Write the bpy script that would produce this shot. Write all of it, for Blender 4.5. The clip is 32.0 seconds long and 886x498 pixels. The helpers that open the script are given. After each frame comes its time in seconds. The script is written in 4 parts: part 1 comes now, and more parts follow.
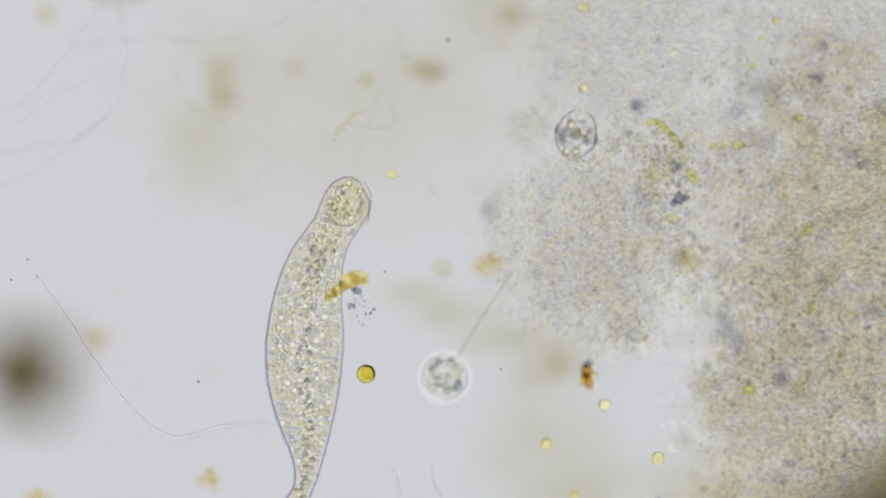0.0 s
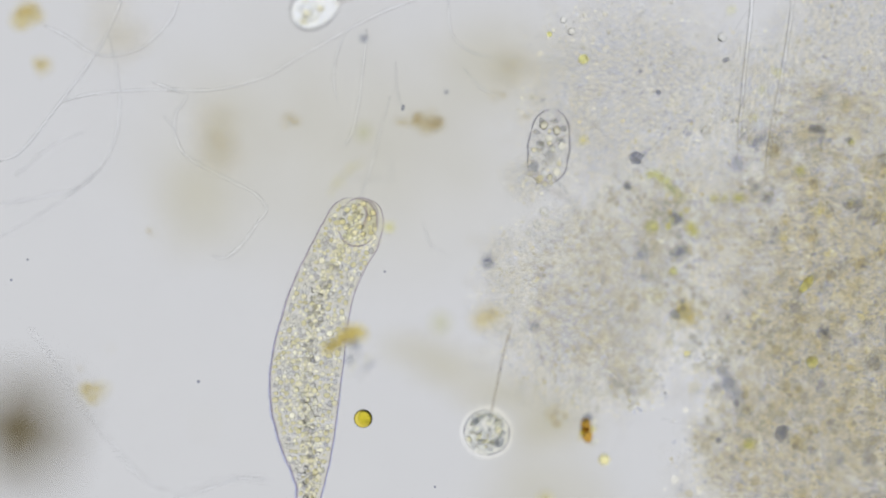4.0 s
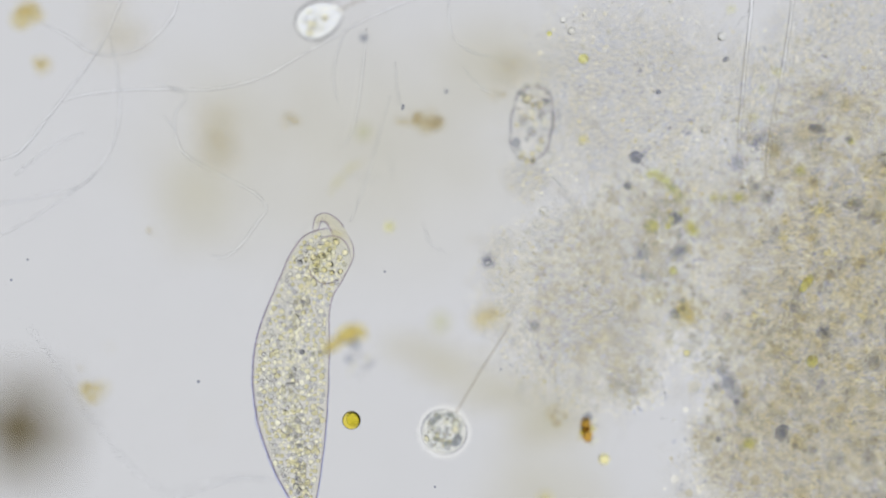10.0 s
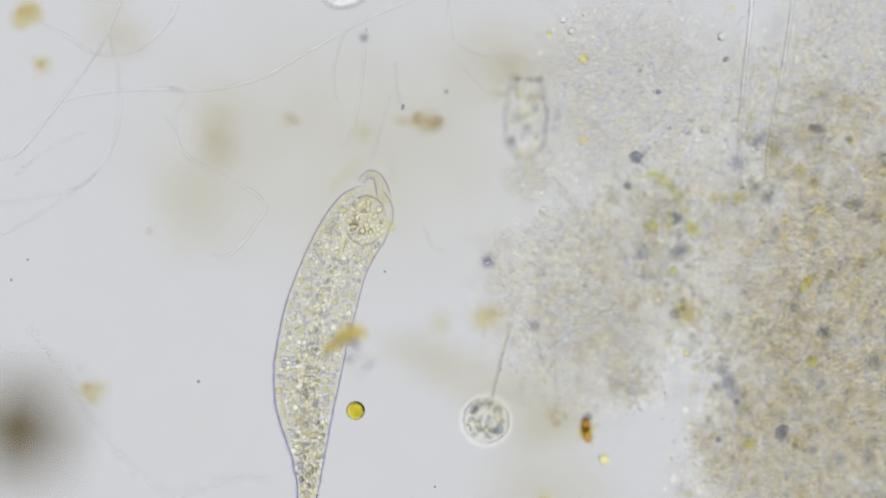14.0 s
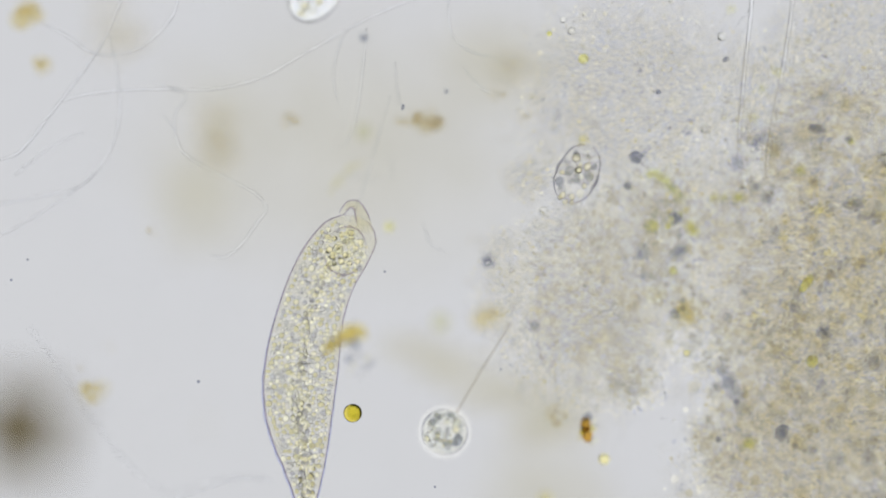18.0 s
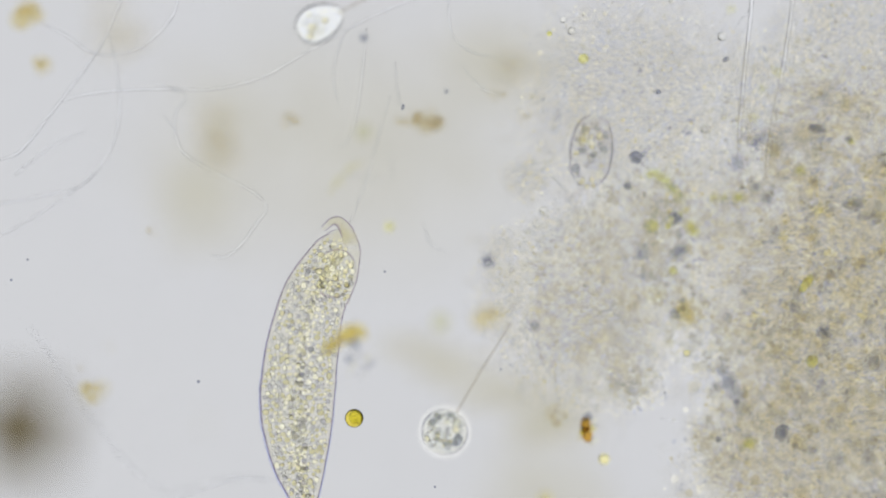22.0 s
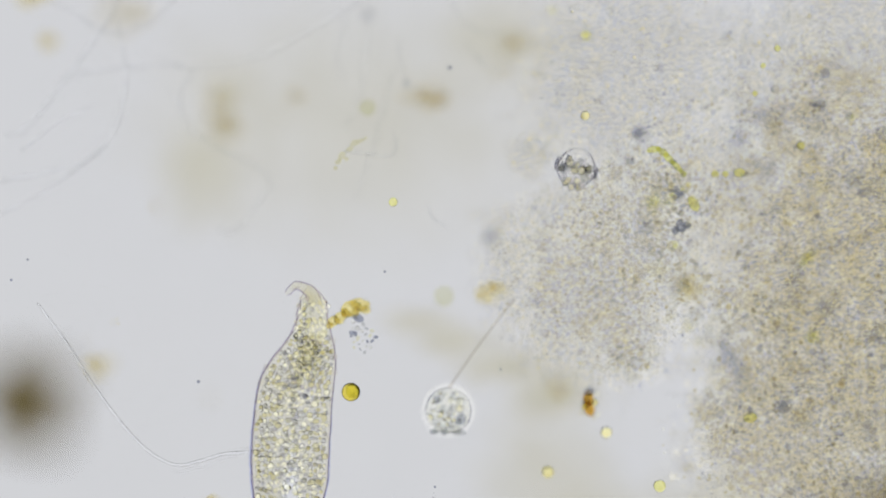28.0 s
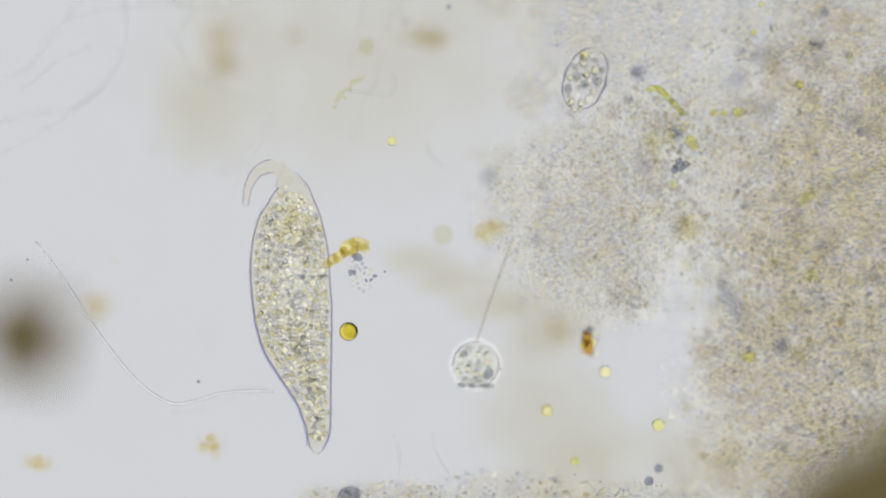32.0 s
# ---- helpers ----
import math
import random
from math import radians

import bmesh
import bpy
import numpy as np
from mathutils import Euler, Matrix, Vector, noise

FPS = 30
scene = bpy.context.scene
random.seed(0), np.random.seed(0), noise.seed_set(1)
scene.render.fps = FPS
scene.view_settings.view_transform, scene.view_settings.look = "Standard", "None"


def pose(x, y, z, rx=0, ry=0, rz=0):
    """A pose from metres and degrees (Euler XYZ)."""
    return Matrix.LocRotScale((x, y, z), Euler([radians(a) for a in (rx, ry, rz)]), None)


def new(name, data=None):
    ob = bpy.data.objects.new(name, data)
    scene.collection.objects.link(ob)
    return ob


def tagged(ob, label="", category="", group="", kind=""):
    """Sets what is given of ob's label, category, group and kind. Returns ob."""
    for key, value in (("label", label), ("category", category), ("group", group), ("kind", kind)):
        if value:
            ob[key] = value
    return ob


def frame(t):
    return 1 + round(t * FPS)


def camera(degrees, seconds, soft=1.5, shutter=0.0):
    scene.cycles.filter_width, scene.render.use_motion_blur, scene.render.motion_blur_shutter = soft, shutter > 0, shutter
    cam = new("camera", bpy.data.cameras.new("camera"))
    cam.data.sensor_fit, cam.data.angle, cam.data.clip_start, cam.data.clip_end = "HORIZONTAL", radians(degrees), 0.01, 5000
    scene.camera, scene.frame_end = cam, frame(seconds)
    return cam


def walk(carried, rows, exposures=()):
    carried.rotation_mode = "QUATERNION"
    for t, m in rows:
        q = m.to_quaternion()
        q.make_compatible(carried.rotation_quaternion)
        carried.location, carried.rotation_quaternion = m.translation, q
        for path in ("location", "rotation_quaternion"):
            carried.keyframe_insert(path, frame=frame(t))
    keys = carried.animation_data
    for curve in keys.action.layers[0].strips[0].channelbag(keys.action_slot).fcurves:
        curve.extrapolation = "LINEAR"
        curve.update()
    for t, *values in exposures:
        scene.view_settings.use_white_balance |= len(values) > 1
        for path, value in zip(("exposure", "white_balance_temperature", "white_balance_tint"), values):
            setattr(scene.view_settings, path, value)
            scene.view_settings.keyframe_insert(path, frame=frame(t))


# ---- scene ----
# A drop of pond water under a microscope, modelled some 5000 times larger than life:
# one metre here is about 0.2 mm. The objective looks straight down; raising it raises the plane in focus.
cam = camera(11.194, 32.0, soft=2.0)
PATH = [
    (0.0, pose(-0.003, -0.093, 8.060)), (0.5, pose(-0.003, -0.093, 8.058)), (1.0, pose(-0.002, -0.093, 8.030)),
    (1.5, pose(-0.002, -0.093, 8.012)), (2.0, pose(-0.001, -0.091, 8.0)), (2.5, pose(0, -0.0895, 8.0)),
    (3.0, pose(0, -0.085, 8.0)), (3.2, pose(0, -0.081, 8.0)), (3.3, pose(0, -0.076, 8.0)), (3.4, pose(0.0015, -0.056, 8.0)), (3.5, pose(0.0015, -0.021, 8.0)),
    (3.6, pose(0.001, -0.004, 8.0)), (3.8, pose(0, 0.001, 8.0)), (5.5, pose(-0.0005, 0.0015, 8.0)),
    (7.0, pose(0, 0, 8.0)), (14.5, pose(0, 0, 8.0)), (20.0, pose(0, 0, 8.0)), (25.5, pose(-0.0005, -0.001, 8.0)),
    (26.6, pose(-0.002, -0.002, 8.02)), (27.5, pose(-0.0055, -0.005, 8.055)), (27.8, pose(-0.006, -0.012, 8.060)),
    (27.9, pose(-0.006, -0.019, 8.060)), (28.0, pose(-0.006, -0.044, 8.060)), (28.1, pose(-0.0055, -0.094, 8.060)), (28.2, pose(-0.005, -0.134, 8.060)),
    (28.3, pose(-0.005, -0.150, 8.060)), (28.5, pose(-0.0045, -0.152, 8.060)), (29.0, pose(-0.004, -0.152, 8.060)),
    (32.0, pose(-0.004, -0.152, 8.062)),
]
walk(cam, PATH, [(0.0, -0.045), (6.0, -0.035), (12.0, -0.02), (18.0, 0.0), (32.0, 0.0)])
cam.data.dof.use_dof = True
cam.data.dof.focus_distance = 8.0
cam.data.dof.aperture_fstop = cam.data.lens / 1000 / (2 * 8.0 * 0.15)

# ---- light: the lamp below, and an even white world added as the lit field ----
world = bpy.data.worlds.new("lit_field")
scene.world = world
world.use_nodes = True
world.node_tree.nodes["Background"].inputs[0].default_value = (0.95, 0.963, 1.0, 1)
world.node_tree.nodes["Background"].inputs[1].default_value = 0.688
# not seen directly; it makes refracting bodies brighter than the field
lamp = new("microscope_lamp", bpy.data.lights.new("microscope_lamp", "AREA"))
lamp.data.shape, lamp.data.size, lamp.data.energy = "DISK", 6.4, 27.0
lamp.data.color = (0.97, 0.985, 1.0)
lamp.matrix_world = pose(0, -0.06, -4.0, 180, 0, 0)
scene.cycles.max_bounces = 40
scene.cycles.transmission_bounces = 40
scene.cycles.transparent_max_bounces = 40


# ---- materials ----
def nodes_of(name):
    m = bpy.data.materials.new(name)
    m.use_nodes = True
    t = m.node_tree
    t.nodes.clear()
    out = t.nodes.new("ShaderNodeOutputMaterial")
    return m, t, out


def mottle(t, lo, hi, scale, detail=6.0, contrast=0.5):
    """A colour that wanders between lo and hi at two scales."""
    co = t.nodes.new("ShaderNodeTexCoord")
    a = t.nodes.new("ShaderNodeTexNoise")
    a.inputs["Scale"].default_value, a.inputs["Detail"].default_value = scale, detail
    b = t.nodes.new("ShaderNodeTexNoise")
    b.inputs["Scale"].default_value, b.inputs["Detail"].default_value = scale * 5.3, 2.0
    t.links.new(co.outputs["Object"], a.inputs["Vector"])
    t.links.new(co.outputs["Object"], b.inputs["Vector"])
    add = t.nodes.new("ShaderNodeMath")
    add.operation = "ADD"
    t.links.new(a.outputs["Fac"], add.inputs[0])
    t.links.new(b.outputs["Fac"], add.inputs[1])
    r = t.nodes.new("ShaderNodeMapRange")
    r.inputs["From Min"].default_value, r.inputs["From Max"].default_value = 1 - contrast / 2, 1 + contrast / 2
    t.links.new(add.outputs[0], r.inputs["Value"])
    mix = t.nodes.new("ShaderNodeMix")
    mix.data_type = "RGBA"
    mix.inputs[6].default_value, mix.inputs[7].default_value = (*lo, 1), (*hi, 1)
    t.links.new(r.outputs[0], mix.inputs[0])
    return mix.outputs[2], r.outputs[0]


def clear(name, lo, hi, scale=40.0, contrast=0.5, ior=0.0, rough=0.0, gloss=0.0, density="", island=False, share=1.0, thin_tint=(1, 1, 1)):
    """See-through matter: it tints what is behind it (lo to hi), and bends it where ior is given."""
    m, t, out = nodes_of(name)
    col, fac = mottle(t, lo, hi, scale, contrast=contrast)
    if island:
        geo = t.nodes.new("ShaderNodeNewGeometry")
        mix = t.nodes.new("ShaderNodeMix")
        mix.data_type = "RGBA"
        mix.inputs[6].default_value, mix.inputs[7].default_value = (*lo, 1), (*hi, 1)
        t.links.new(geo.outputs["Random Per Island"], mix.inputs[0])
        col = mix.outputs[2]
    if density:
        at = t.nodes.new("ShaderNodeAttribute")
        at.attribute_name = density
        mix = t.nodes.new("ShaderNodeMix")
        mix.data_type = "RGBA"
        mix.inputs[6].default_value = (1, 1, 1, 1)
        t.links.new(at.outputs["Fac"], mix.inputs[0])
        t.links.new(col, mix.inputs[7])
        col = mix.outputs[2]
    if ior:
        sh = t.nodes.new("ShaderNodeBsdfRefraction")
        sh.inputs["IOR"].default_value, sh.inputs["Roughness"].default_value = ior, rough
    else:
        sh = t.nodes.new("ShaderNodeBsdfTransparent")
    t.links.new(col, sh.inputs["Color"])
    last = sh.outputs[0]
    if share < 1:
        thin = t.nodes.new("ShaderNodeBsdfTransparent")
        thin.inputs["Color"].default_value = (*thin_tint, 1)
        mx = t.nodes.new("ShaderNodeMixShader")
        mx.inputs[0].default_value = share
        t.links.new(thin.outputs[0], mx.inputs[1])
        t.links.new(last, mx.inputs[2])
        last = mx.outputs[0]
    if gloss:
        g = t.nodes.new("ShaderNodeBsdfGlossy")
        g.inputs["Roughness"].default_value = 0.2
        mx = t.nodes.new("ShaderNodeMixShader")
        mx.inputs[0].default_value = gloss
        t.links.new(last, mx.inputs[1])
        t.links.new(g.outputs[0], mx.inputs[2])
        last = mx.outputs[0]
    t.links.new(last, out.inputs["Surface"])
    return m


def slime(name, lo, hi, scale, shadow, highlight):
    """Slime: broad brown and pale drifts (lo to hi) under a fine grain of painted shadow and highlight specks of its
    relief, as thick as its own attribute says.
    """
    m, t, out = nodes_of(name)
    broad, fac = mottle(t, lo, hi, scale, contrast=0.42)
    co = t.nodes.new("ShaderNodeTexCoord")
    fine = t.nodes.new("ShaderNodeTexNoise")
    fine.inputs["Scale"].default_value, fine.inputs["Detail"].default_value = 185.0, 2.5
    lie = t.nodes.new("ShaderNodeMapping")
    lie.inputs["Rotation"].default_value, lie.inputs["Scale"].default_value = (0, 0, -0.45), (0.65, 1.25, 1.0)
    t.links.new(co.outputs["Object"], lie.inputs["Vector"])
    t.links.new(lie.outputs[0], fine.inputs["Vector"])
    r = t.nodes.new("ShaderNodeMapRange")
    r.inputs["From Min"].default_value, r.inputs["From Max"].default_value = 0.44, 0.56
    t.links.new(fine.outputs["Fac"], r.inputs["Value"])
    speck = t.nodes.new("ShaderNodeMix")
    speck.data_type = "RGBA"
    speck.inputs[6].default_value, speck.inputs[7].default_value = (*shadow, 1), (*highlight, 1)
    t.links.new(r.outputs[0], speck.inputs[0])
    both = t.nodes.new("ShaderNodeMix")
    both.data_type, both.blend_type = "RGBA", "MULTIPLY"
    both.inputs[0].default_value = 1.0
    t.links.new(broad, both.inputs[6])
    t.links.new(speck.outputs[2], both.inputs[7])
    at = t.nodes.new("ShaderNodeAttribute")
    at.attribute_name = "slime"
    thick = t.nodes.new("ShaderNodeMix")
    thick.data_type = "RGBA"
    thick.inputs[6].default_value = (1, 1, 1, 1)
    t.links.new(at.outputs["Fac"], thick.inputs[0])
    t.links.new(both.outputs[2], thick.inputs[7])
    sh = t.nodes.new("ShaderNodeBsdfTransparent")
    t.links.new(thick.outputs[2], sh.inputs["Color"])
    t.links.new(sh.outputs[0], out.inputs["Surface"])
    return m


def solid(name, lo, hi, scale=60.0, rough=0.6, through_it=0.0, contrast=0.5):
    """Dense matter with grain and a little relief; through_it is how much lamplight passes."""
    m, t, out = nodes_of(name)
    col, fac = mottle(t, lo, hi, scale, contrast=contrast)
    p = t.nodes.new("ShaderNodeBsdfPrincipled")
    p.inputs["Roughness"].default_value = rough
    t.links.new(col, p.inputs["Base Color"])
    bump = t.nodes.new("ShaderNodeBump")
    bump.inputs["Strength"].default_value, bump.inputs["Distance"].default_value = 0.4, 0.004
    t.links.new(fac, bump.inputs["Height"])
    t.links.new(bump.outputs[0], p.inputs["Normal"])
    last = p.outputs[0]
    if through_it:
        tr = t.nodes.new("ShaderNodeBsdfTransparent")
        t.links.new(col, tr.inputs["Color"])
        mx = t.nodes.new("ShaderNodeMixShader")
        mx.inputs[0].default_value = through_it
        t.links.new(last, mx.inputs[1])
        t.links.new(tr.outputs[0], mx.inputs[2])
        last = mx.outputs[0]
    t.links.new(last, out.inputs["Surface"])
    return m


GLASS = clear("slide_glass", (0.985, 0.985, 0.985), (0.995, 0.995, 0.995), 3.0, gloss=0.01)
BLACK = solid("stop_black", (0.012, 0.012, 0.013), (0.02, 0.02, 0.02), 8.0)
PELLICLE = clear("pellicle", (0.971, 0.964, 0.932), (0.992, 0.988, 0.97), 30.0)
# dark edge that refraction would give, put into the colour of fins
EDGE_SHADE = clear("edge_shade", (0.68, 0.645, 0.73), (0.82, 0.79, 0.85), 40.0)
# bluish halo of the optics, put into the colour of fins
BLUE_HALO = clear("optic_edge", (0.82, 0.84, 0.96), (0.91, 0.92, 0.985), 120.0)
BEAK_SKIN = clear("beak_skin", (0.985, 0.98, 0.95), (0.996, 0.993, 0.975), 30.0)
BEAD_GRAY = clear("grey_bead", (0.74, 0.74, 0.72), (0.9, 0.9, 0.86), 60.0, ior=1.14)
BELL_SOFT = clear("soft_bell_skin", (0.88, 0.88, 0.88), (0.98, 0.97, 0.93), 40.0, ior=1.01, share=0.2, thin_tint=(0.955, 0.953, 0.958))
GIRDLE = clear("girdle_skin", (0.97, 0.97, 0.97), (0.99, 0.988, 0.985), 40.0)
# the same painted dark edge, for the bells
BELL_EDGE_SHADE = clear("bell_edge_shade", (0.46, 0.46, 0.52), (0.62, 0.62, 0.67), 40.0)
CYTOPLASM_BEAD = clear("cytoplasm_bead", (0.87, 0.85, 0.71), (1.0, 1.0, 0.95), 60.0, ior=1.2, island=True)
VACUOLE = clear("vacuole_skin", (0.98, 0.98, 0.965), (0.995, 0.995, 0.985), 40.0)
BEAD_YELLOW = clear("oil_bead", (0.95, 0.93, 0.76), (1.0, 0.985, 0.9), 60.0, ior=1.25, island=True)
BEAD_DARK = clear("dark_bead", (0.66, 0.68, 0.73), (0.86, 0.865, 0.88), 60.0, contrast=0.3)
BEAD_SMOKE = clear("smoky_bead", (0.82, 0.83, 0.85), (0.93, 0.93, 0.92), 60.0, contrast=0.3)
BEAD_CLEAR = clear("clear_bead", (0.92, 0.92, 0.91), (0.98, 0.98, 0.97), 60.0, ior=1.12, island=True)
BELL = clear("bell_skin", (0.85, 0.86, 0.865), (0.98, 0.975, 0.945), 50.0, contrast=0.4)
BELL_BRIGHT = clear("bright_bell_skin", (0.955, 0.968, 1.0), (1.0, 1.0, 0.965), 45.0, ior=1.045, contrast=0.35)
# stands in for the bright optical halo round a body
HALO_SHELL = clear("halo_shell", (0.995, 0.985, 0.95), (1.0, 1.0, 0.985), 40.0, ior=1.004, share=0.05)
STALK = clear("stalk_skin", (0.905, 0.893, 0.875), (0.945, 0.937, 0.925), 60.0)
STALK_PALE = clear("pale_stalk_skin", (0.965, 0.96, 0.955), (0.985, 0.98, 0.98), 60.0)
THREAD = clear("thread_skin", (0.85, 0.86, 0.885), (0.945, 0.945, 0.945), 50.0, ior=1.42, share=0.34)
# specks: lavender shadow and yellow highlight of the relief, put into the colour
FILM = slime("biofilm", (0.957, 0.927, 0.848), (0.953, 0.96, 0.993), 26.0, (0.85, 0.857, 0.90), (1.0, 0.99, 0.925))
FILM_DEEP = slime("deep_biofilm", (0.92, 0.88, 0.757), (0.957, 0.957, 0.972), 20.0, (0.80, 0.803, 0.85), (1.0, 0.982, 0.89))
MIST = clear("thin_floc", (0.81, 0.775, 0.61), (0.92, 0.895, 0.775), 12.0, density="slime")
GRAIN = clear("grain", (0.84, 0.85, 0.895), (1.0, 0.98, 0.91), 90.0, island=True)
GLINT = clear("glint", (0.79, 0.785, 0.76), (0.94, 0.925, 0.86), 90.0, ior=1.12, island=True)
SILT = clear("silt", (0.81, 0.765, 0.62), (0.98, 0.955, 0.84), 60.0, island=True)
SILT_GOLD = clear("golden_silt", (0.86, 0.8, 0.6), (0.97, 0.94, 0.82), 60.0, island=True)
GRANULE_SHADE = clear("shade_granule", (0.80, 0.805, 0.84), (0.96, 0.96, 0.95), 60.0, ior=1.27, island=True)
SILT_BLUE = clear("slate_silt", (0.64, 0.66, 0.75), (0.93, 0.94, 0.975), 60.0, island=True)
HAZE = clear("floc", (0.94, 0.92, 0.86), (0.985, 0.98, 0.96), 30.0, island=True)
HAZE_AMBER = clear("amber_floc", (0.93, 0.885, 0.72), (0.985, 0.96, 0.86), 30.0, island=True)
HAZE_DEEP = clear("brown_floc", (0.85, 0.80, 0.68), (0.95, 0.925, 0.85), 30.0, island=True)
HAZE_GOLD = clear("golden_floc", (0.945, 0.9, 0.74), (0.985, 0.965, 0.88), 30.0, island=True)
ALGA_YELLOW = clear("alga_yellow", (0.85, 0.76, 0.28), (0.95, 0.88, 0.45), 70.0, ior=1.2)
SCRAP = clear("golden_scrap", (0.81, 0.745, 0.45), (0.94, 0.90, 0.68), 70.0, ior=1.04)
CRUMB = clear("pale_crumb", (0.955, 0.945, 0.84), (0.985, 0.98, 0.91), 70.0)
ALGA_SOFT = clear("soft_alga", (0.86, 0.87, 0.5), (0.97, 0.97, 0.76), 70.0, ior=1.07)
DISC_GREEN = clear("greenish_disc", (0.925, 0.925, 0.82), (0.97, 0.97, 0.90), 60.0)
ALGA_GREEN = clear("alga_green", (0.84, 0.84, 0.48), (0.98, 0.97, 0.75), 55.0, ior=1.13)
RUST = clear("rust_shell", (0.58, 0.40, 0.15), (0.92, 0.76, 0.36), 60.0, ior=1.06)
BEAD_SOFT = clear("soft_bead", (0.95, 0.94, 0.86), (1.0, 1.0, 0.96), 60.0, ior=1.15, island=True)
BEAD_GOLD = clear("golden_bead", (0.97, 0.93, 0.62), (1.0, 0.98, 0.8), 60.0, ior=1.2)
DROPLET = clear("oil_droplet", (0.86, 0.865, 0.865), (0.94, 0.935, 0.91), 60.0, ior=1.17)
VESICLE_PALE = clear("pale_vesicle", (0.935, 0.94, 0.96), (1.0, 0.995, 0.945), 60.0, ior=1.1, island=True)
VESICLE = clear("vesicle", (0.87, 0.875, 0.89), (1.0, 0.975, 0.86), 60.0, ior=1.17, island=True)
DARK = clear("dark_mineral", (0.50, 0.52, 0.59), (0.87, 0.88, 0.92), 120.0)
DISC = clear("pale_disc", (0.93, 0.93, 0.88), (0.98, 0.98, 0.95), 60.0, ior=1.04)
OLIVE = clear("olive_clump", (0.83, 0.78, 0.57), (0.96, 0.935, 0.79), 70.0)
BROWN = solid("brown_clump", (0.24, 0.185, 0.055), (0.36, 0.285, 0.12), 30.0, through_it=0.32)


# ---- building helpers ----
def P(x, y, z=0.0):
    """A place read off the camera's view: x to the right and y down in pixels from the corner of the field, one pixel a
    millimetre.
    """
    return Vector(((x - 784) / 1000, (441 - y) / 1000, z))


def mesh_of(name, verts, faces, material, smooth=True):
    me = bpy.data.meshes.new(name)
    me.from_pydata([tuple(v) for v in verts], [], faces)
    me.materials.append(material)
    if smooth:
        me.polygons.foreach_set("use_smooth", [True] * len(me.polygons))
    me.update()
    return me


def link(name, me, parent=None, label="", m=None):
    ob = new(name, me)
    if parent:
        ob.parent = parent
    if m is not None:
        ob.matrix_basis = m
    if label:
        tagged(ob, label)
    return ob


def tube(path, radii, sides=10, flat=1.0, caps=True):
    """Verts and faces of a tube round a line of points."""
    verts, faces = [], []
    n = len(path)
    for i, p in enumerate(path):
        d = (path[min(i + 1, n - 1)] - path[max(i - 1, 0)]).normalized()
        side = d.cross(Vector((0, 0, 1)))
        side = side.normalized() if side.length > 1e-6 else Vector((1, 0, 0))
        up = side.cross(d)
        for k in range(sides):
            a = 2 * math.pi * k / sides
            verts.append(p + radii[i] * (math.cos(a) * side + flat * math.sin(a) * up))
    for i in range(n - 1):
        for k in range(sides):
            a, b = i * sides + k, i * sides + (k + 1) % sides
            faces.append((a, b, b + sides, a + sides))
    if caps:
        faces.append(tuple(range(sides)))
        faces.append(tuple(range((n - 1) * sides, n * sides))[::-1])
    # faces turned outwards
    return verts, [f[::-1] for f in faces]


def smooth_line(pts, steps=8):
    """A Catmull-Rom line through the points."""
    out = []
    q = [pts[0] * 2 - pts[1]] + list(pts) + [pts[-1] * 2 - pts[-2]]
    for i in range(1, len(q) - 2):
        for k in range(steps):
            t = k / steps
            a, b, c, d = q[i - 1], q[i], q[i + 1], q[i + 2]
            out.append(0.5 * (2 * b + (c - a) * t + (2 * a - 5 * b + 4 * c - d) * t * t + (3 * b - a - 3 * c + d) * t ** 3))
    out.append(pts[-1].copy())
    return out


def along(line, u):
    """Place and way at the share u of a line's length (it goes on straight past its ends)."""
    lens = [0.0]
    for a, b in zip(line, line[1:]):
        lens.append(lens[-1] + (b - a).length)
    s = u * lens[-1]
    i = 0
    while i < len(line) - 2 and lens[i + 1] < s:
        i += 1
    d = (line[i + 1] - line[i]).normalized()
    return line[i] + d * (s - lens[i]), d


def edge_fins(path, radii, count, high, flat=1.0, fade0=0.0, fade1=0.0):
    """Thin fins along a tube that carry its painted dark outline, sinking away towards its free ends."""
    verts, faces = [], []
    n = len(path)
    for k in range(count):
        a = 2 * math.pi * k / count
        base = len(verts)
        for i, p in enumerate(path):
            d = (path[min(i + 1, n - 1)] - path[max(i - 1, 0)]).normalized()
            side = d.cross(Vector((0, 0, 1))).normalized()
            up = side.cross(d)
            u = i / (n - 1)
            h = high * (0.35 + 0.65 * min(1.0, radii[i] / 0.066)) * min(1.0, u / fade0 if fade0 else 1.0, (1 - u) / fade1 if fade1 else 1.0)
            out = math.cos(a) * side + flat * math.sin(a) * up
            verts += [p + out * (radii[i] - 0.4 * h), p + out * (radii[i] + 0.6 * h)]
        faces += [(base + 2 * i, base + 2 * i + 1, base + 2 * i + 3, base + 2 * i + 2) for i in range(n - 1)]
    return verts, faces


ICO = bmesh.new()
bmesh.ops.create_icosphere(ICO, subdivisions=3, radius=1.0)
ICO_V = [v.co.copy() for v in ICO.verts]
ICO_F = [tuple(v.index for v in f.verts) for f in ICO.faces]
ICO.free()
ICO = bmesh.new()
bmesh.ops.create_icosphere(ICO, subdivisions=2, radius=1.0)
ICO1_V = [v.co.copy() for v in ICO.verts]
ICO1_F = [tuple(v.index for v in f.verts) for f in ICO.faces]
ICO.free()


def balls(items, fine=False):
    """Verts and faces of many small round bodies: (place, radius) or (place, (rx, ry, rz))."""
    bv, bf = (ICO_V, ICO_F) if fine else (ICO1_V, ICO1_F)
    verts, faces = [], []
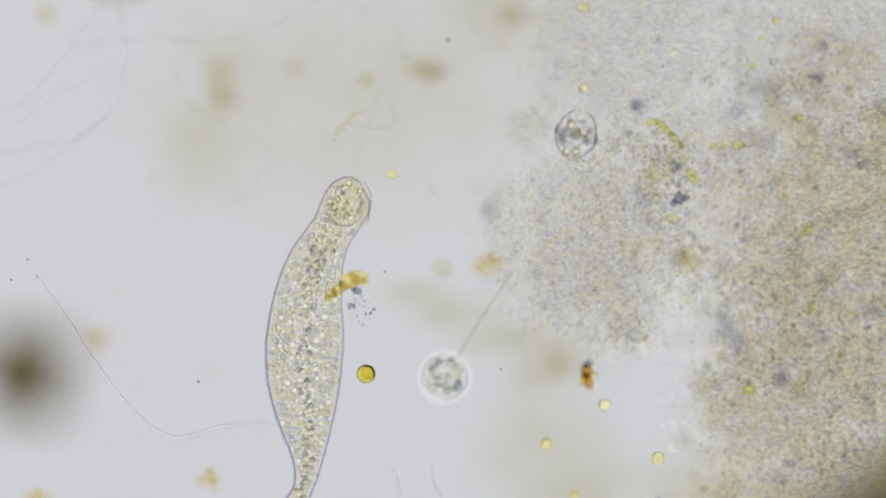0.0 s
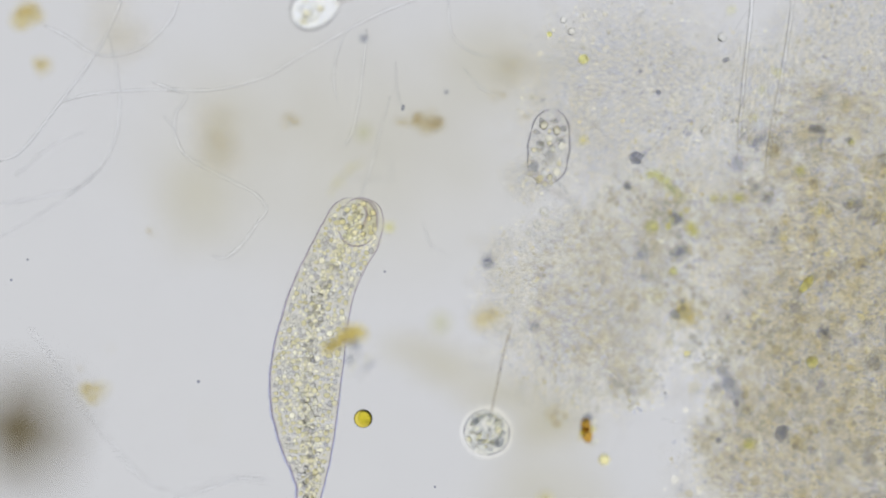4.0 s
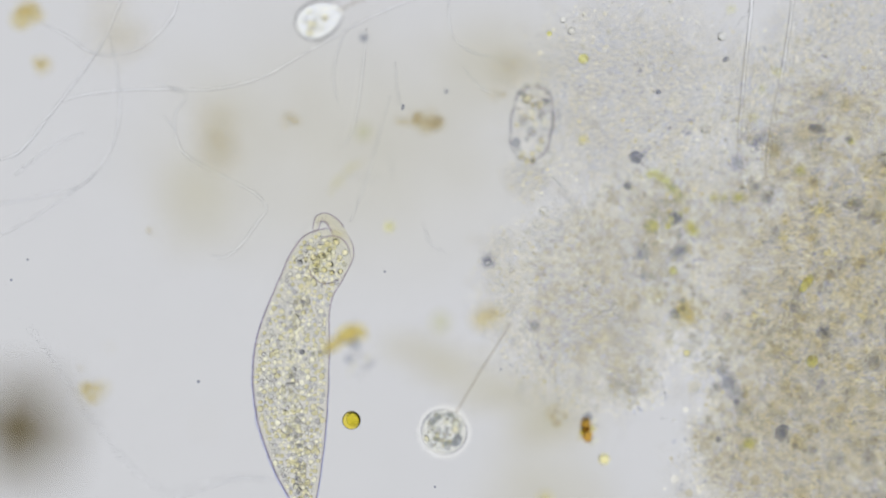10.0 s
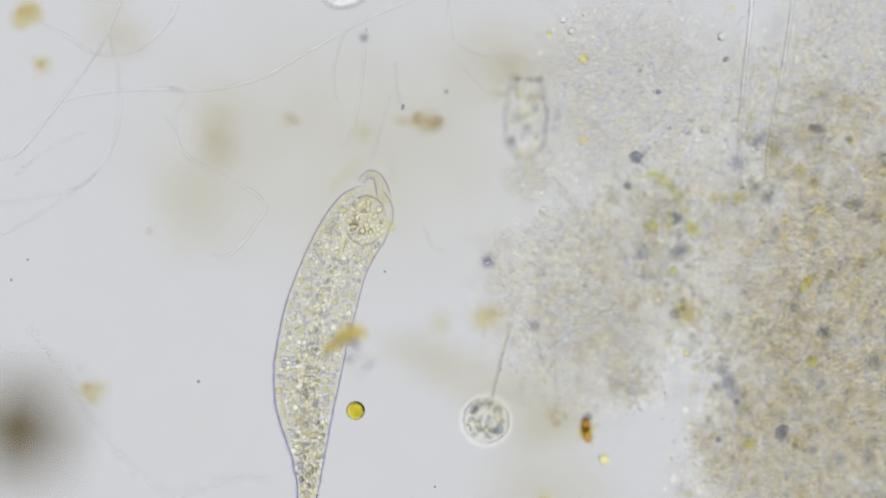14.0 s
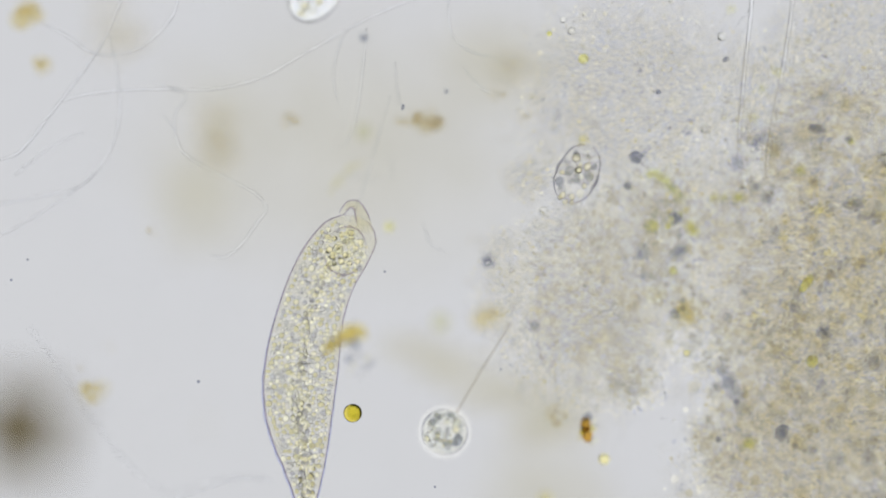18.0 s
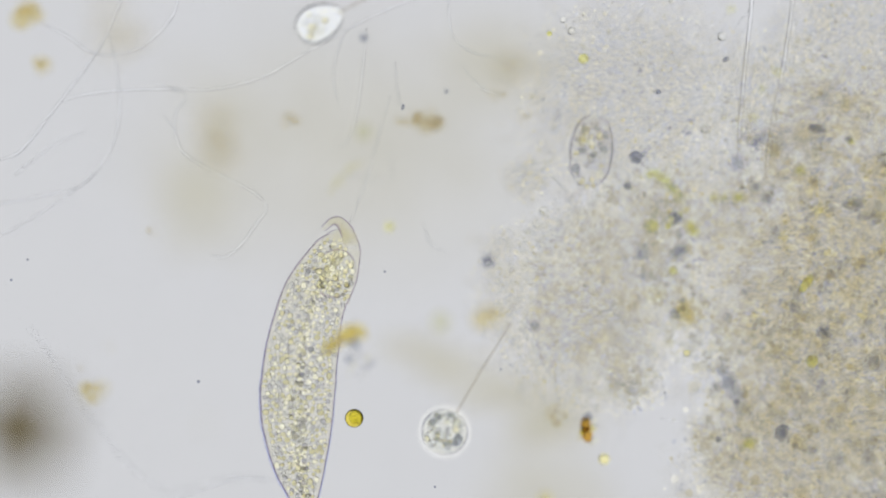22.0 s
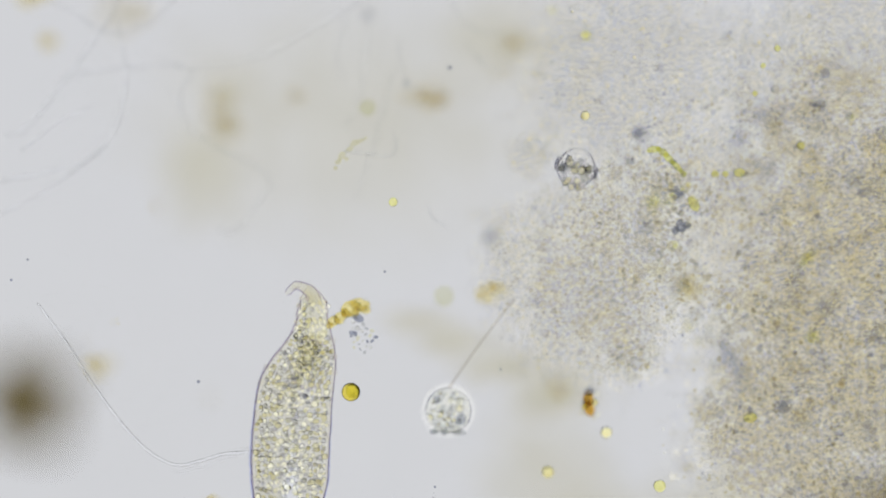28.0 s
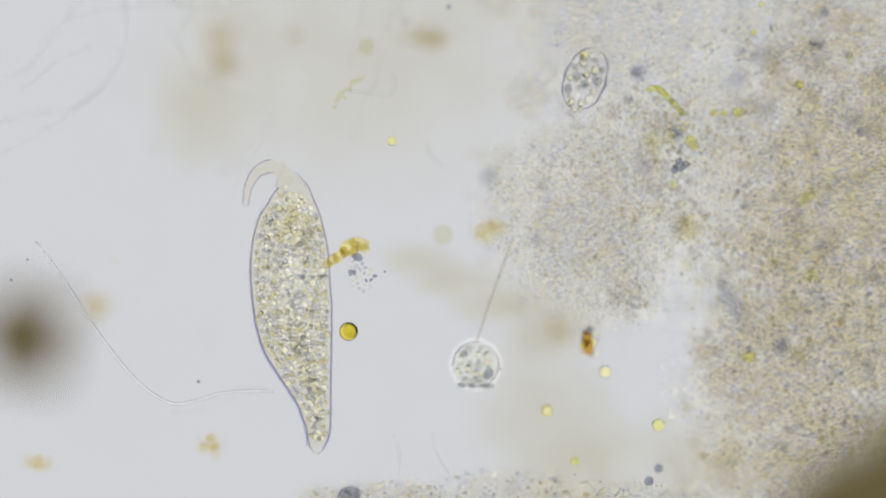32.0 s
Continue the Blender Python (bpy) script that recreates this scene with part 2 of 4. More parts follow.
    for p, r in items:
        r = (r, r, r) if isinstance(r, float) else r
        n = len(verts)
        verts += [(p[0] + v[0] * r[0], p[1] + v[1] * r[1], p[2] + v[2] * r[2]) for v in bv]
        faces += [tuple(i + n for i in f) for f in bf]
    return verts, faces


def lathe(profile, sides=28):
    """A body turned round the x axis from (x, radius) pairs, closed where a radius is 0."""
    path = [Vector((x, 0, 0)) for x, r in profile]
    verts, faces = [], []
    for x, r in profile:
        for k in range(sides):
            a = 2 * math.pi * k / sides
            verts.append(Vector((x, r * math.cos(a), r * math.sin(a))))
    for i in range(len(profile) - 1):
        for k in range(sides):
            a, b = i * sides + k, i * sides + (k + 1) % sides
            faces.append((a, a + sides, b + sides, b))
    return verts, faces


def turn_of(d):
    return math.degrees(math.atan2(d.y, d.x))


MOVES = []


def moves(ob, rows):
    """Notes the rows of a moving thing or part; motions() keys them."""
    MOVES.append((ob, rows))


# ---- structure ----
def plate(name, half, top, bottom, material, label, hole=0.0):
    verts, faces = [], []
    n = 48
    if hole:
        for z in (top, bottom):
            for r in (hole, half):
                verts += [(r * math.cos(2 * math.pi * k / n), r * math.sin(2 * math.pi * k / n), z) for k in range(n)]
        for k in range(n):
            j = (k + 1) % n
            faces += [(k, n + k, n + j, j), (2 * n + j, 3 * n + j, 3 * n + k, 2 * n + k), (j, 2 * n + j, 2 * n + k, k), (n + k, 3 * n + k, 3 * n + j, n + j)]
    else:
        verts = [(x * half, y * half, z) for z in (bottom, top) for y in (-1, 1) for x in (-1, 1)]
        faces = [(4, 5, 7, 6), (1, 0, 2, 3), (0, 1, 5, 4), (3, 2, 6, 7), (2, 0, 4, 6), (1, 3, 7, 5)]
    ob = link(name, mesh_of(name, verts, faces, material, False))
    tagged(ob, label, kind="structure")
    return ob


plate("ground", 3.2, -0.11, -0.16, GLASS, "clear glass microscope slide under the water")
# unseen black plate, added so that strongly bent rays darken at the edges
plate("dark_stop", 30.0, -3.9, -4.1, BLACK, "unseen matt black plate with a round opening, added to darken refracted edges", hole=2.5)


def noise2(x, y, z=0.0):
    return noise.noise(Vector((x, y, z)))


def density_at(blobs, x, y, rough, seed, edge=0.3):
    d = 0.0
    for bx, by, rx, ry, w in blobs:
        q = math.hypot((x - bx) / rx, (y - by) / ry)
        q += rough * noise2(x / 45, y / 45, seed) + 0.5 * rough * noise2(x / 16, y / 16, seed + 5)
        d = max(d, w * min(1.0, max(0.0, (1.15 - q) / edge)))
    return d


def sheet(name, blobs, z, material, label, seed, step=8, rough=0.35, lift=0.012, edge=0.55):
    """A film of slime: thick in its middle, thinning out to a ragged edge."""
    x0, x1 = min(b[0] - 1.5 * b[2] for b in blobs), max(b[0] + 1.5 * b[2] for b in blobs)
    y0, y1 = min(b[1] - 1.5 * b[3] for b in blobs), max(b[1] + 1.5 * b[3] for b in blobs)
    nx, ny = int((x1 - x0) / step) + 1, int((y1 - y0) / step) + 1
    keep, verts, dens, faces = {}, [], [], []
    grid = [[density_at(blobs, x0 + i * step, y0 + j * step, rough, seed, edge) for i in range(nx)] for j in range(ny)]
    for j in range(ny - 1):
        for i in range(nx - 1):
            if max(grid[j][i], grid[j + 1][i], grid[j][i + 1], grid[j + 1][i + 1]) <= 0:
                continue
            f = []
            for a, b in ((i, j), (i, j + 1), (i + 1, j + 1), (i + 1, j)):
                if (a, b) not in keep:
                    keep[a, b] = len(verts)
                    x, y = x0 + a * step, y0 + b * step
                    verts.append(P(x, y, z + lift * noise2(x / 60, y / 60, seed + 9) + 0.5 * lift * grid[b][a]))
                    dens.append(grid[b][a])
                f.append(keep[a, b])
            faces.append(tuple(f))
    me = mesh_of(name, verts, faces, material)
    at = me.attributes.new("slime", "FLOAT", "POINT")
    at.data.foreach_set("value", dens)
    ob = link(name, me)
    tagged(ob, label, "slime", kind="stuff")
    return ob


def grains(name, blobs, count, z, size, material, label, seed, spread=0.03, rough=0.3):
    """Countless small domed grains strewn where the blobs are dense."""
    rnd = random.Random(seed)
    verts, faces = [], []
    total = sum(b[2] * b[3] for b in blobs)
    for b in blobs:
        for _ in range(int(count * b[2] * b[3] / total)):
            a, q = rnd.random() * 2 * math.pi, 1.15 * math.sqrt(rnd.random())
            x, y = b[0] + b[2] * q * math.cos(a), b[1] + b[3] * q * math.sin(a)
            if rnd.random() > density_at([b], x, y, rough, seed) ** 1.6:
                continue
            r = size * rnd.uniform(0.5, 1.0) * (2.0 if rnd.random() < 0.04 else 1.0) / 1000
            c = P(x, y, z + (rnd.uniform(-spread, spread) if spread > 0 else rnd.choice((0.0, 0.056)) + rnd.gauss(0, -spread)))
            n, t0, k = len(verts), rnd.random() * 6, 5
            for i in range(k):
                w = t0 + 2 * math.pi * i / k
                e = r * rnd.uniform(0.7, 1.15)
                verts.append((c.x + e * math.cos(w), c.y + e * math.sin(w), c.z))
            verts.append((c.x, c.y, c.z + r * 0.8))
            faces += [(n + i, n + (i + 1) % k, n + k) for i in range(k)]
    ob = link(name, mesh_of(name, verts, faces, material, False))
    tagged(ob, label, "debris", kind="stuff")
    return ob


# masses of slime and silt: (x, y, rx, ry, weight)
MID = [(1040, 560, 165, 165, 1.0), (905, 510, 75, 115, 0.6), (1090, 620, 80, 100, 0.9), (1110, 450, 110, 120, 0.85), (1040, 420, 130, 70, 0.7)]
UPPER = [(1120, 180, 200, 190, 0.7), (1230, 330, 120, 110, 0.62), (1360, 180, 130, 130, 0.7), (1510, 70, 140, 140, 0.68), (935, 315, 45, 45, 0.6)]
RIGHT = [(1530, 560, 275, 380, 1.0), (1390, 800, 175, 170, 0.9), (1330, 480, 130, 160, 0.5), (1500, 260, 130, 130, 0.6), (1560, 980, 320, 160, 1.0)]
BED = [(690, 1050, 170, 45, 0.9), (560, 1052, 40, 40, 0.7), (900, 1060, 200, 70, 0.7), (1120, 1060, 150, 60, 0.7)]
for z, k in ((0.0, 0), (0.054, 50)):
    sheet("biofilm", MID, z, FILM, "pale grey-brown granular slime patch", 3 + k, lift=0.006, rough=0.5, edge=0.75)
    sheet("biofilm", UPPER, z, FILM, "thin pale grey slime over the slide", 11 + k, lift=0.006)
    sheet("biofilm", RIGHT, z, FILM_DEEP, "thick brownish slime with silt", 17 + k, lift=0.008)
    sheet("biofilm", BED, z, FILM, "ragged edge of a pale slime mat", 23 + k, lift=0.006)
for blobs, fine, coarse, label, seed in ((MID, 14000, 14, "grey-brown", 5), (UPPER, 9000, 10, "pale", 6), (RIGHT, 24000, 200, "brown and grey", 7), (BED, 5000, 40, "blue-grey", 8)):
    grains("silt", blobs, fine, 0.0, 2.6, GRAIN, "fine " + label + " grains bound in the slime", seed, -0.006)
    grains("silt", blobs, fine * 0.8, 0.0, 3.0, GLINT, "clear glinting grains bound in the slime", seed + 20, -0.006)
    grains("silt", blobs, coarse, 0.0, 9.0, SILT, "coarse yellow-brown silt in the slime", seed + 40, 0.08)
    grains("silt", blobs, coarse, 0.0, 8.0, SILT_BLUE, "coarse slate-grey silt in the slime", seed + 60, 0.08)
grains("silt", BED, 700, 0.054, 4.2, SILT_BLUE, "blue-grey crumbs at the rim of the mat", 78, 0.008)
grains("silt", BED, 1300, 0.054, 4.2, GLINT, "clear shining crumbs at the rim of the mat", 79, 0.008)
grains("silt", BED, 160, 0.056, 5.0, SILT_GOLD, "golden crumbs at the rim of the mat", 77, 0.008)
LUMPS = [(1500, 400, 150, 220, 1.0), (1420, 300, 120, 90, 0.8), (1500, 700, 150, 200, 0.7), (1330, 720, 100, 140, 0.7), (1230, 380, 90, 90, 0.35)]
FINE = [(1470, 480, 200, 330, 1.0), (1380, 820, 190, 220, 0.9), (1540, 850, 140, 260, 0.9), (1240, 480, 110, 180, 0.9), (1230, 300, 130, 130, 0.6)]
grains("silt", FINE, 1500, 0.0, 4.5, SILT, "yellow-brown silt lying in the slime", 94, -0.01)
grains("silt", FINE, 2400, 0.0, 3.6, SILT_BLUE, "slate-grey silt lying in the slime", 95, -0.01)
grains("silt", FINE, 7500, 0.0, 4.2, GLINT, "clear shining silt lying in the slime", 96, -0.006)
PALE = [(1235, 590, 55, 70, 1.0), (1350, 600, 75, 40, 1.0), (1200, 440, 60, 110, 0.8), (1150, 330, 90, 60, 0.8), (1130, 690, 50, 40, 0.7), (1270, 780, 60, 60, 0.6)]
grains("silt", PALE, 3600, 0.02, 4.0, GLINT, "pale shining crumbs in the slime", 97, 0.04)
grains("silt", PALE, 900, 0.02, 3.6, SILT_BLUE, "grey crumbs in the slime", 98, 0.04)
grains("silt", LUMPS, 150, -0.05, 14.0, SILT, "loose yellow-brown lumps in the slime", 91, 0.02)
grains("silt", LUMPS, 110, -0.045, 12.0, SILT_GOLD, "loose golden lumps in the slime", 99, 0.02)
grains("silt", LUMPS, 240, -0.05, 10.0, SILT_BLUE, "loose slate-grey lumps in the slime", 92, 0.02)
grains("silt", LUMPS, 200, -0.045, 11.0, GLINT, "loose clear lumps in the slime", 93, 0.02)


def vesicles(blobs, count, small, large, z, spread, label, seed, material=VESICLE):
    """Countless clear round vesicles bound in the slime."""
    rnd = random.Random(seed)
    items = []
    while len(items) < count:
        b = rnd.choices(blobs, [w[2] * w[3] for w in blobs])[0]
        a, q = rnd.random() * 2 * math.pi, math.sqrt(rnd.random())
        r = (small + (large - small) * rnd.random() ** 2) / 1000
        items.append((P(b[0] + b[2] * q * math.cos(a), b[1] + b[3] * q * math.sin(a), z + rnd.uniform(-spread, spread)), (r, r * rnd.uniform(0.8, 1.0), r)))
    ob = link("vesicles", mesh_of("vesicles", *balls(items), material))
    return tagged(ob, label, "vesicles", kind="stuff")


vesicles(LUMPS, 70, 6, 15, -0.06, 0.02, "soft clear vesicles deep in the brown slime", 301)
vesicles(RIGHT, 420, 1.8, 4.2, 0.028, 0.032, "small clear vesicles in the brown slime", 306)
vesicles(UPPER, 330, 1.7, 4.2, 0.025, 0.035, "small clear vesicles in the pale slime", 302)
vesicles(PALE, 130, 2.0, 5.0, 0.02, 0.03, "small clear vesicles in the open slime", 303)
vesicles(MID, 480, 1.7, 3.2, 0.028, 0.03, "small clear vesicles in the grey slime", 307)
vesicles([(960, 660, 45, 40, 1), (1040, 705, 60, 22, 1), (1120, 680, 45, 35, 1), (950, 300, 35, 40, 1)], 130, 2.0, 4.2, 0.025, 0.03, "small shining beads at the rim of the slime", 304)
vesicles(UPPER, 1100, 1.7, 3.8, 0.004, 0.01, "crowded tiny clear beads in the pale slime", 311, VESICLE_PALE)
vesicles(MID, 900, 1.6, 3.0, 0.004, 0.01, "crowded tiny clear beads in the grey slime", 312, VESICLE_PALE)
vesicles(RIGHT, 1200, 1.8, 4.0, 0.004, 0.01, "crowded tiny clear beads in the brown slime", 313, VESICLE_PALE)
vesicles(PALE, 700, 1.8, 4.2, 0.004, 0.01, "crowded tiny clear beads in the open slime", 314, VESICLE_PALE)
vesicles(BED, 110, 2.2, 5.0, 0.055, 0.01, "small shining beads at the rim of the mat", 305)

# floating flocs, set off the plane in focus to look blurred
sheet("floc", [(620, 270, 380, 230, 0.62), (370, 345, 95, 120, 1.0), (420, 205, 95, 80, 0.8), (560, 190, 110, 90, 0.6), (870, 130, 130, 100, 0.8), (750, 200, 120, 60, 0.7)],
      0.27, MIST, "wide pale beige floc adrift above the slide", 31, 14, 0.3, 0.05, 0.9)
sheet("floc", [(735, 610, 70, 24, 0.9), (800, 645, 90, 30, 1.0), (880, 690, 90, 34, 1.0), (950, 740, 70, 44, 0.9)], 0.2, MIST, "long pale beige streak of floc", 33, 10, 0.3, 0.03, 0.8)
sheet("floc", [(960, 880, 130, 130, 0.7), (1010, 960, 140, 110, 1.0), (1230, 960, 140, 100, 0.8), (1000, 730, 60, 50, 0.8)], 0.24, MIST, "wide pale beige floc adrift above the slide", 35, 14, 0.3, 0.05, 0.9)
HAZES_WEST = [
    (40, 25, 26, 20, 26, 4), (60, 20, 8, 8, 5, 1), (66, 112, 7, 8, 5, 1), (68, 110, 14, 16, 18, 4), (70, 965, 26, 12, 9, 2), (135, 650, 6, 8, 3, 1),
    (150, 690, 8, 8, 5, 1), (160, 697, 22, 14, 14, 4), (200, 615, 8, 8, 3, 2), (220, 60, 50, 60, 30, 0), (265, 410, 8, 8, 5, 1), (372, 742, 14, 14, 6, 0),
    (375, 942, 18, 18, 16, 2), (378, 942, 8, 8, 6, 1)]
HAZES_EAST = [
    (390, 240, 24, 36, 40, 0), (405, 275, 26, 14, 26, 0), (515, 215, 14, 18, 9, 1), (712, 212, 10, 10, 8, 1),
    (755, 212, 26, 14, 13, 1), (860, 560, 24, 16, 14, 2), (880, 165, 12, 8, 6, 1), (905, 135, 30, 20, 16, 0),
    (925, 205, 12, 8, 6, 1), (988, 738, 14, 18, 12, 1)]


def floc(x, y, rx, ry, count, z, seed, material):
    rnd = random.Random(seed)
    verts, faces = [], []
    for _ in range(count):
        a, q = rnd.random() * 2 * math.pi, math.sqrt(rnd.random())
        c = P(x + rx * q * math.cos(a), y + ry * q * math.sin(a), z + rnd.uniform(-0.03, 0.03))
        r = rnd.uniform(0.3, 0.6) * min(0.035, rx / 1000)
        n, k = len(verts), 7
        for i in range(k):
            e, w = r * rnd.uniform(0.7, 1.2), 2 * math.pi * i / k
            verts.append((c.x + e * math.cos(w), c.y + e * math.sin(w), c.z + rnd.uniform(-0.006, 0.006)))
        verts.append((c.x, c.y, c.z + 0.4 * r))
        faces += [(n + i, n + (i + 1) % k, n + k) for i in range(k)]
    ob = link("floc", mesh_of("floc", verts, faces, material))
    return tagged(ob, "pale brown floc of loose flakes adrift in water", "floc", kind="stuff")


for i, (x, y, rx, ry, c, kind) in enumerate(HAZES_WEST + HAZES_EAST):
    floc(x, y, rx, ry, c, (0.22, -0.06, 0.1, 0.12, -0.065)[kind], 40 + i, (HAZE, HAZE_DEEP, HAZE_GOLD, HAZE, HAZE_AMBER)[kind])


def lump(name, x, y, z, r, material, label, category, seed, rough=0.25, squash=(1, 1, 1), turn=0.0):
    """An uneven rounded body."""
    verts = []
    for v in ICO_V:
        k = 1 + rough * noise2(v.x * 1.6 + seed, v.y * 1.6, v.z * 1.6 + seed * 3.1)
        verts.append((v.x * k * r * squash[0] / 1000, v.y * k * r * squash[1] / 1000, v.z * k * r * squash[2] / 1000))
    ob = link(name, mesh_of(name, verts, ICO_F, material))
    ob.matrix_basis = Matrix.Translation(P(x, y, z)) @ pose(0, 0, 0, 0, 0, turn)
    return tagged(ob, label, category)



# ---- moving things ----
# the large ciliate: its two flanks, brow to tail, as traced in the camera's view at each time (seconds, shift of the
# field, flanks)
FLANKS = {
    0.0: (-3, 93, "630,312 600,318 577,340 566,370 553,395 525,430 508,460 493,500 480,550 473,600 472,640 478,690 493,745 512,790 523,825 523,855 512,880 500,900",
          "630,312 648,325 656,350 650,390 630,410 612,450 605,490 605,540 608,580 607,630 600,690 590,740 575,800 560,850 545,882 525,905 503,905"),
    0.6: (-3, 93, "668,212 640,230 628,255 612,285 590,320 565,365 540,410 520,455 508,500 502,550 500,600 504,645 512,690 522,730 529,770 528,805 520,825 500,843 488,868",
          "668,212 698,228 715,247 718,270 700,300 680,340 665,385 655,430 648,480 635,540 625,590 615,640 600,700 588,745 572,790 555,830 535,860 512,873 490,872"),
    2.0: (-1, 91, "668,226 648,232 632,243 625,260 605,300 578,345 553,395 530,440 514,485 505,530 500,580 500,630 506,680 515,715 525,755 527,795 520,820 502,845 497,865 500,888",
          "668,226 690,235 710,250 718,275 708,300 682,335 665,375 654,420 643,480 630,545 620,590 610,640 597,700 585,750 572,790 558,820 548,845 535,870 502,890"),
    3.0: (0, 85, "650,247 625,250 612,260 590,300 568,340 545,385 522,430 505,480 493,525 488,575 487,620 493,660 503,705 517,740 530,775 530,805 522,825 505,845 500,870 501,888",
          "650,247 675,252 690,265 697,290 690,320 672,350 655,380 640,420 630,460 620,510 613,560 607,610 598,660 590,710 580,750 567,800 555,835 540,860 503,890"),
    6.0: (0, 0, "628,382 600,383 580,393 560,415 545,445 525,490 508,530 495,575 483,615 476,660 474,700 480,740 488,775 500,815 512,850 516,882 520,915 512,945 500,965",
          "628,382 645,388 660,402 667,430 662,460 645,490 628,520 617,555 612,600 607,650 600,700 595,745 588,795 578,845 567,882 555,915 540,945 503,970"),
    9.0: (0, 0, "610,402 580,405 555,412 538,425 522,455 508,490 490,530 475,570 463,605 457,640 455,680 458,725 465,765 478,805 495,850 515,882 522,912 513,945 500,965",
          "610,402 628,412 637,440 635,465 620,490 602,520 594,550 592,600 588,650 585,700 580,760 573,810 565,860 560,882 552,915 538,945 503,970"),
    11.7: (0, 0, "595,412 565,408 540,414 518,430 503,455 488,490 470,530 455,565 447,600 443,640 444,680 452,730 463,770 480,815 498,855 513,882 522,912 513,945 500,965",
           "595,412 608,425 615,450 608,480 590,510 577,540 574,580 580,630 580,680 578,730 573,790 567,840 560,882 552,915 538,945 503,970"),
    12.0: (0, 0, "660,318 635,320 612,332 597,350 575,390 558,430 540,470 525,510 512,550 502,590 497,640 498,690 503,740 513,790 522,830 526,882 525,915 513,945 500,965",
           "660,316 690,340 698,370 695,400 675,440 658,480 647,520 638,560 630,600 620,650 608,700 592,750 578,800 566,850 558,882 550,915 538,945 503,970"),
    13.5: (0, 0, "660,325 640,325 615,337 597,352 575,385 555,425 535,470 517,515 505,555 497,595 490,640 490,690 497,740 510,780 520,815 527,850 528,882 525,915 513,945 500,965",
           "660,322 688,345 698,370 693,405 675,440 655,475 642,520 633,560 623,590 613,640 602,690 590,735 578,790 568,840 560,882 551,915 538,945 503,970"),
    17.0: (0, 0, "637,367 610,371 585,382 565,400 545,425 528,455 510,495 497,535 485,575 476,615 470,660 469,700 475,735 485,775 502,810 515,840 526,875 528,900 515,945 500,965",
           "637,367 655,378 670,400 672,415 665,440 645,470 628,500 615,535 605,575 602,620 597,660 592,700 585,750 578,800 570,840 560,882 552,915 538,945 503,970"),
    20.0: (0, 0, "622,400 590,403 570,412 550,430 532,460 515,495 500,530 487,570 475,615 468,660 466,705 470,750 480,790 495,835 508,870 514,882 522,912 513,945 500,965",
           "622,400 640,410 652,430 655,450 645,485 630,520 615,550 607,590 602,640 597,690 590,740 582,790 573,840 563,882 553,915 538,945 503,970"),
    23.0: (0, 0, "605,400 585,415 560,435 540,455 520,480 503,505 490,540 478,580 469,620 463,670 460,710 464,750 472,790 485,830 500,860 513,880 522,912 513,945 500,965",
           "608,400 622,412 630,440 632,465 627,500 613,540 602,570 600,610 595,650 592,700 588,750 580,800 570,850 562,882 553,915 538,945 503,970"),
    25.5: (0, 1, "597,425 580,450 560,470 535,493 515,515 497,540 482,570 470,605 463,640 460,690 460,740 465,780 475,820 488,850 503,880 518,912 513,945 500,965",
           "600,420 625,425 628,450 627,490 618,530 607,570 600,600 597,650 593,700 590,750 582,800 573,845 563,882 553,915 538,945 503,970"),
    27.5: (-6, 5, "518,590 512,625 502,655 488,680 470,705 455,735 445,770 440,810 436,850 432,882 430,920 435,960 448,1000 470,1035 488,1058",
           "535,585 553,605 565,630 573,660 579,700 579,735 577,775 574,820 570,882 565,930 555,970 540,1005 515,1040 492,1062"),
    28.1: (-6, 94, "548,450 540,480 525,520 505,550 485,575 468,600 458,640 453,690 450,740 452,790 458,830 470,860 485,885 495,915 498,945",
           "560,450 578,465 583,500 590,530 598,570 597,600 592,650 589,700 585,760 580,810 565,850 545,882 525,915 500,955"),
    28.5: (-4, 152, "558,368 550,405 535,430 510,455 490,485 472,510 463,545 458,590 454,640 455,690 462,735 475,765 492,790 502,810 500,840 488,870 480,905",
           "575,358 590,380 592,410 596,450 598,500 597,550 594,600 592,650 588,700 578,745 562,785 545,815 525,850 510,882 484,910"),
    29.0: (-4, 152, "556,340 550,370 552,390 540,410 520,435 500,455 480,485 465,510 460,550 457,600 456,650 460,695 470,725 485,755 508,775 520,795 513,820 500,845 488,870 480,895",
           "570,337 587,350 592,375 594,410 598,450 597,500 594,550 592,600 590,650 587,700 580,740 565,780 550,810 530,840 512,868 484,900"),
    30.0: (-4, 152, "542,306 543,335 545,360 535,380 515,405 490,435 472,455 463,480 458,520 457,570 459,620 466,665 480,700 497,730 515,755 530,770 535,790 525,815 512,835 508,853",
           "560,298 575,320 583,350 592,385 597,420 598,470 596,520 594,570 592,620 589,670 585,710 577,755 565,790 550,820 535,842 513,856"),
    31.0: (-4, 152, "517,300 527,330 525,350 505,372 490,390 475,410 462,435 456,470 454,510 456,560 462,610 470,640 485,675 503,705 515,725 527,755 533,785 528,810 527,832",
           "540,298 555,320 568,350 580,385 588,420 592,460 592,510 594,560 592,600 590,650 588,700 583,745 575,780 562,810 532,838"),
    32.0: (-4, 152, "492,308 497,335 485,350 465,372 455,400 448,430 444,470 446,510 450,550 458,590 470,625 488,655 508,685 525,710 537,740 545,775 556,798",
           "515,300 535,320 552,345 565,375 575,410 582,450 585,500 588,550 587,600 586,650 585,700 585,740 580,770 572,795 562,801"),
}
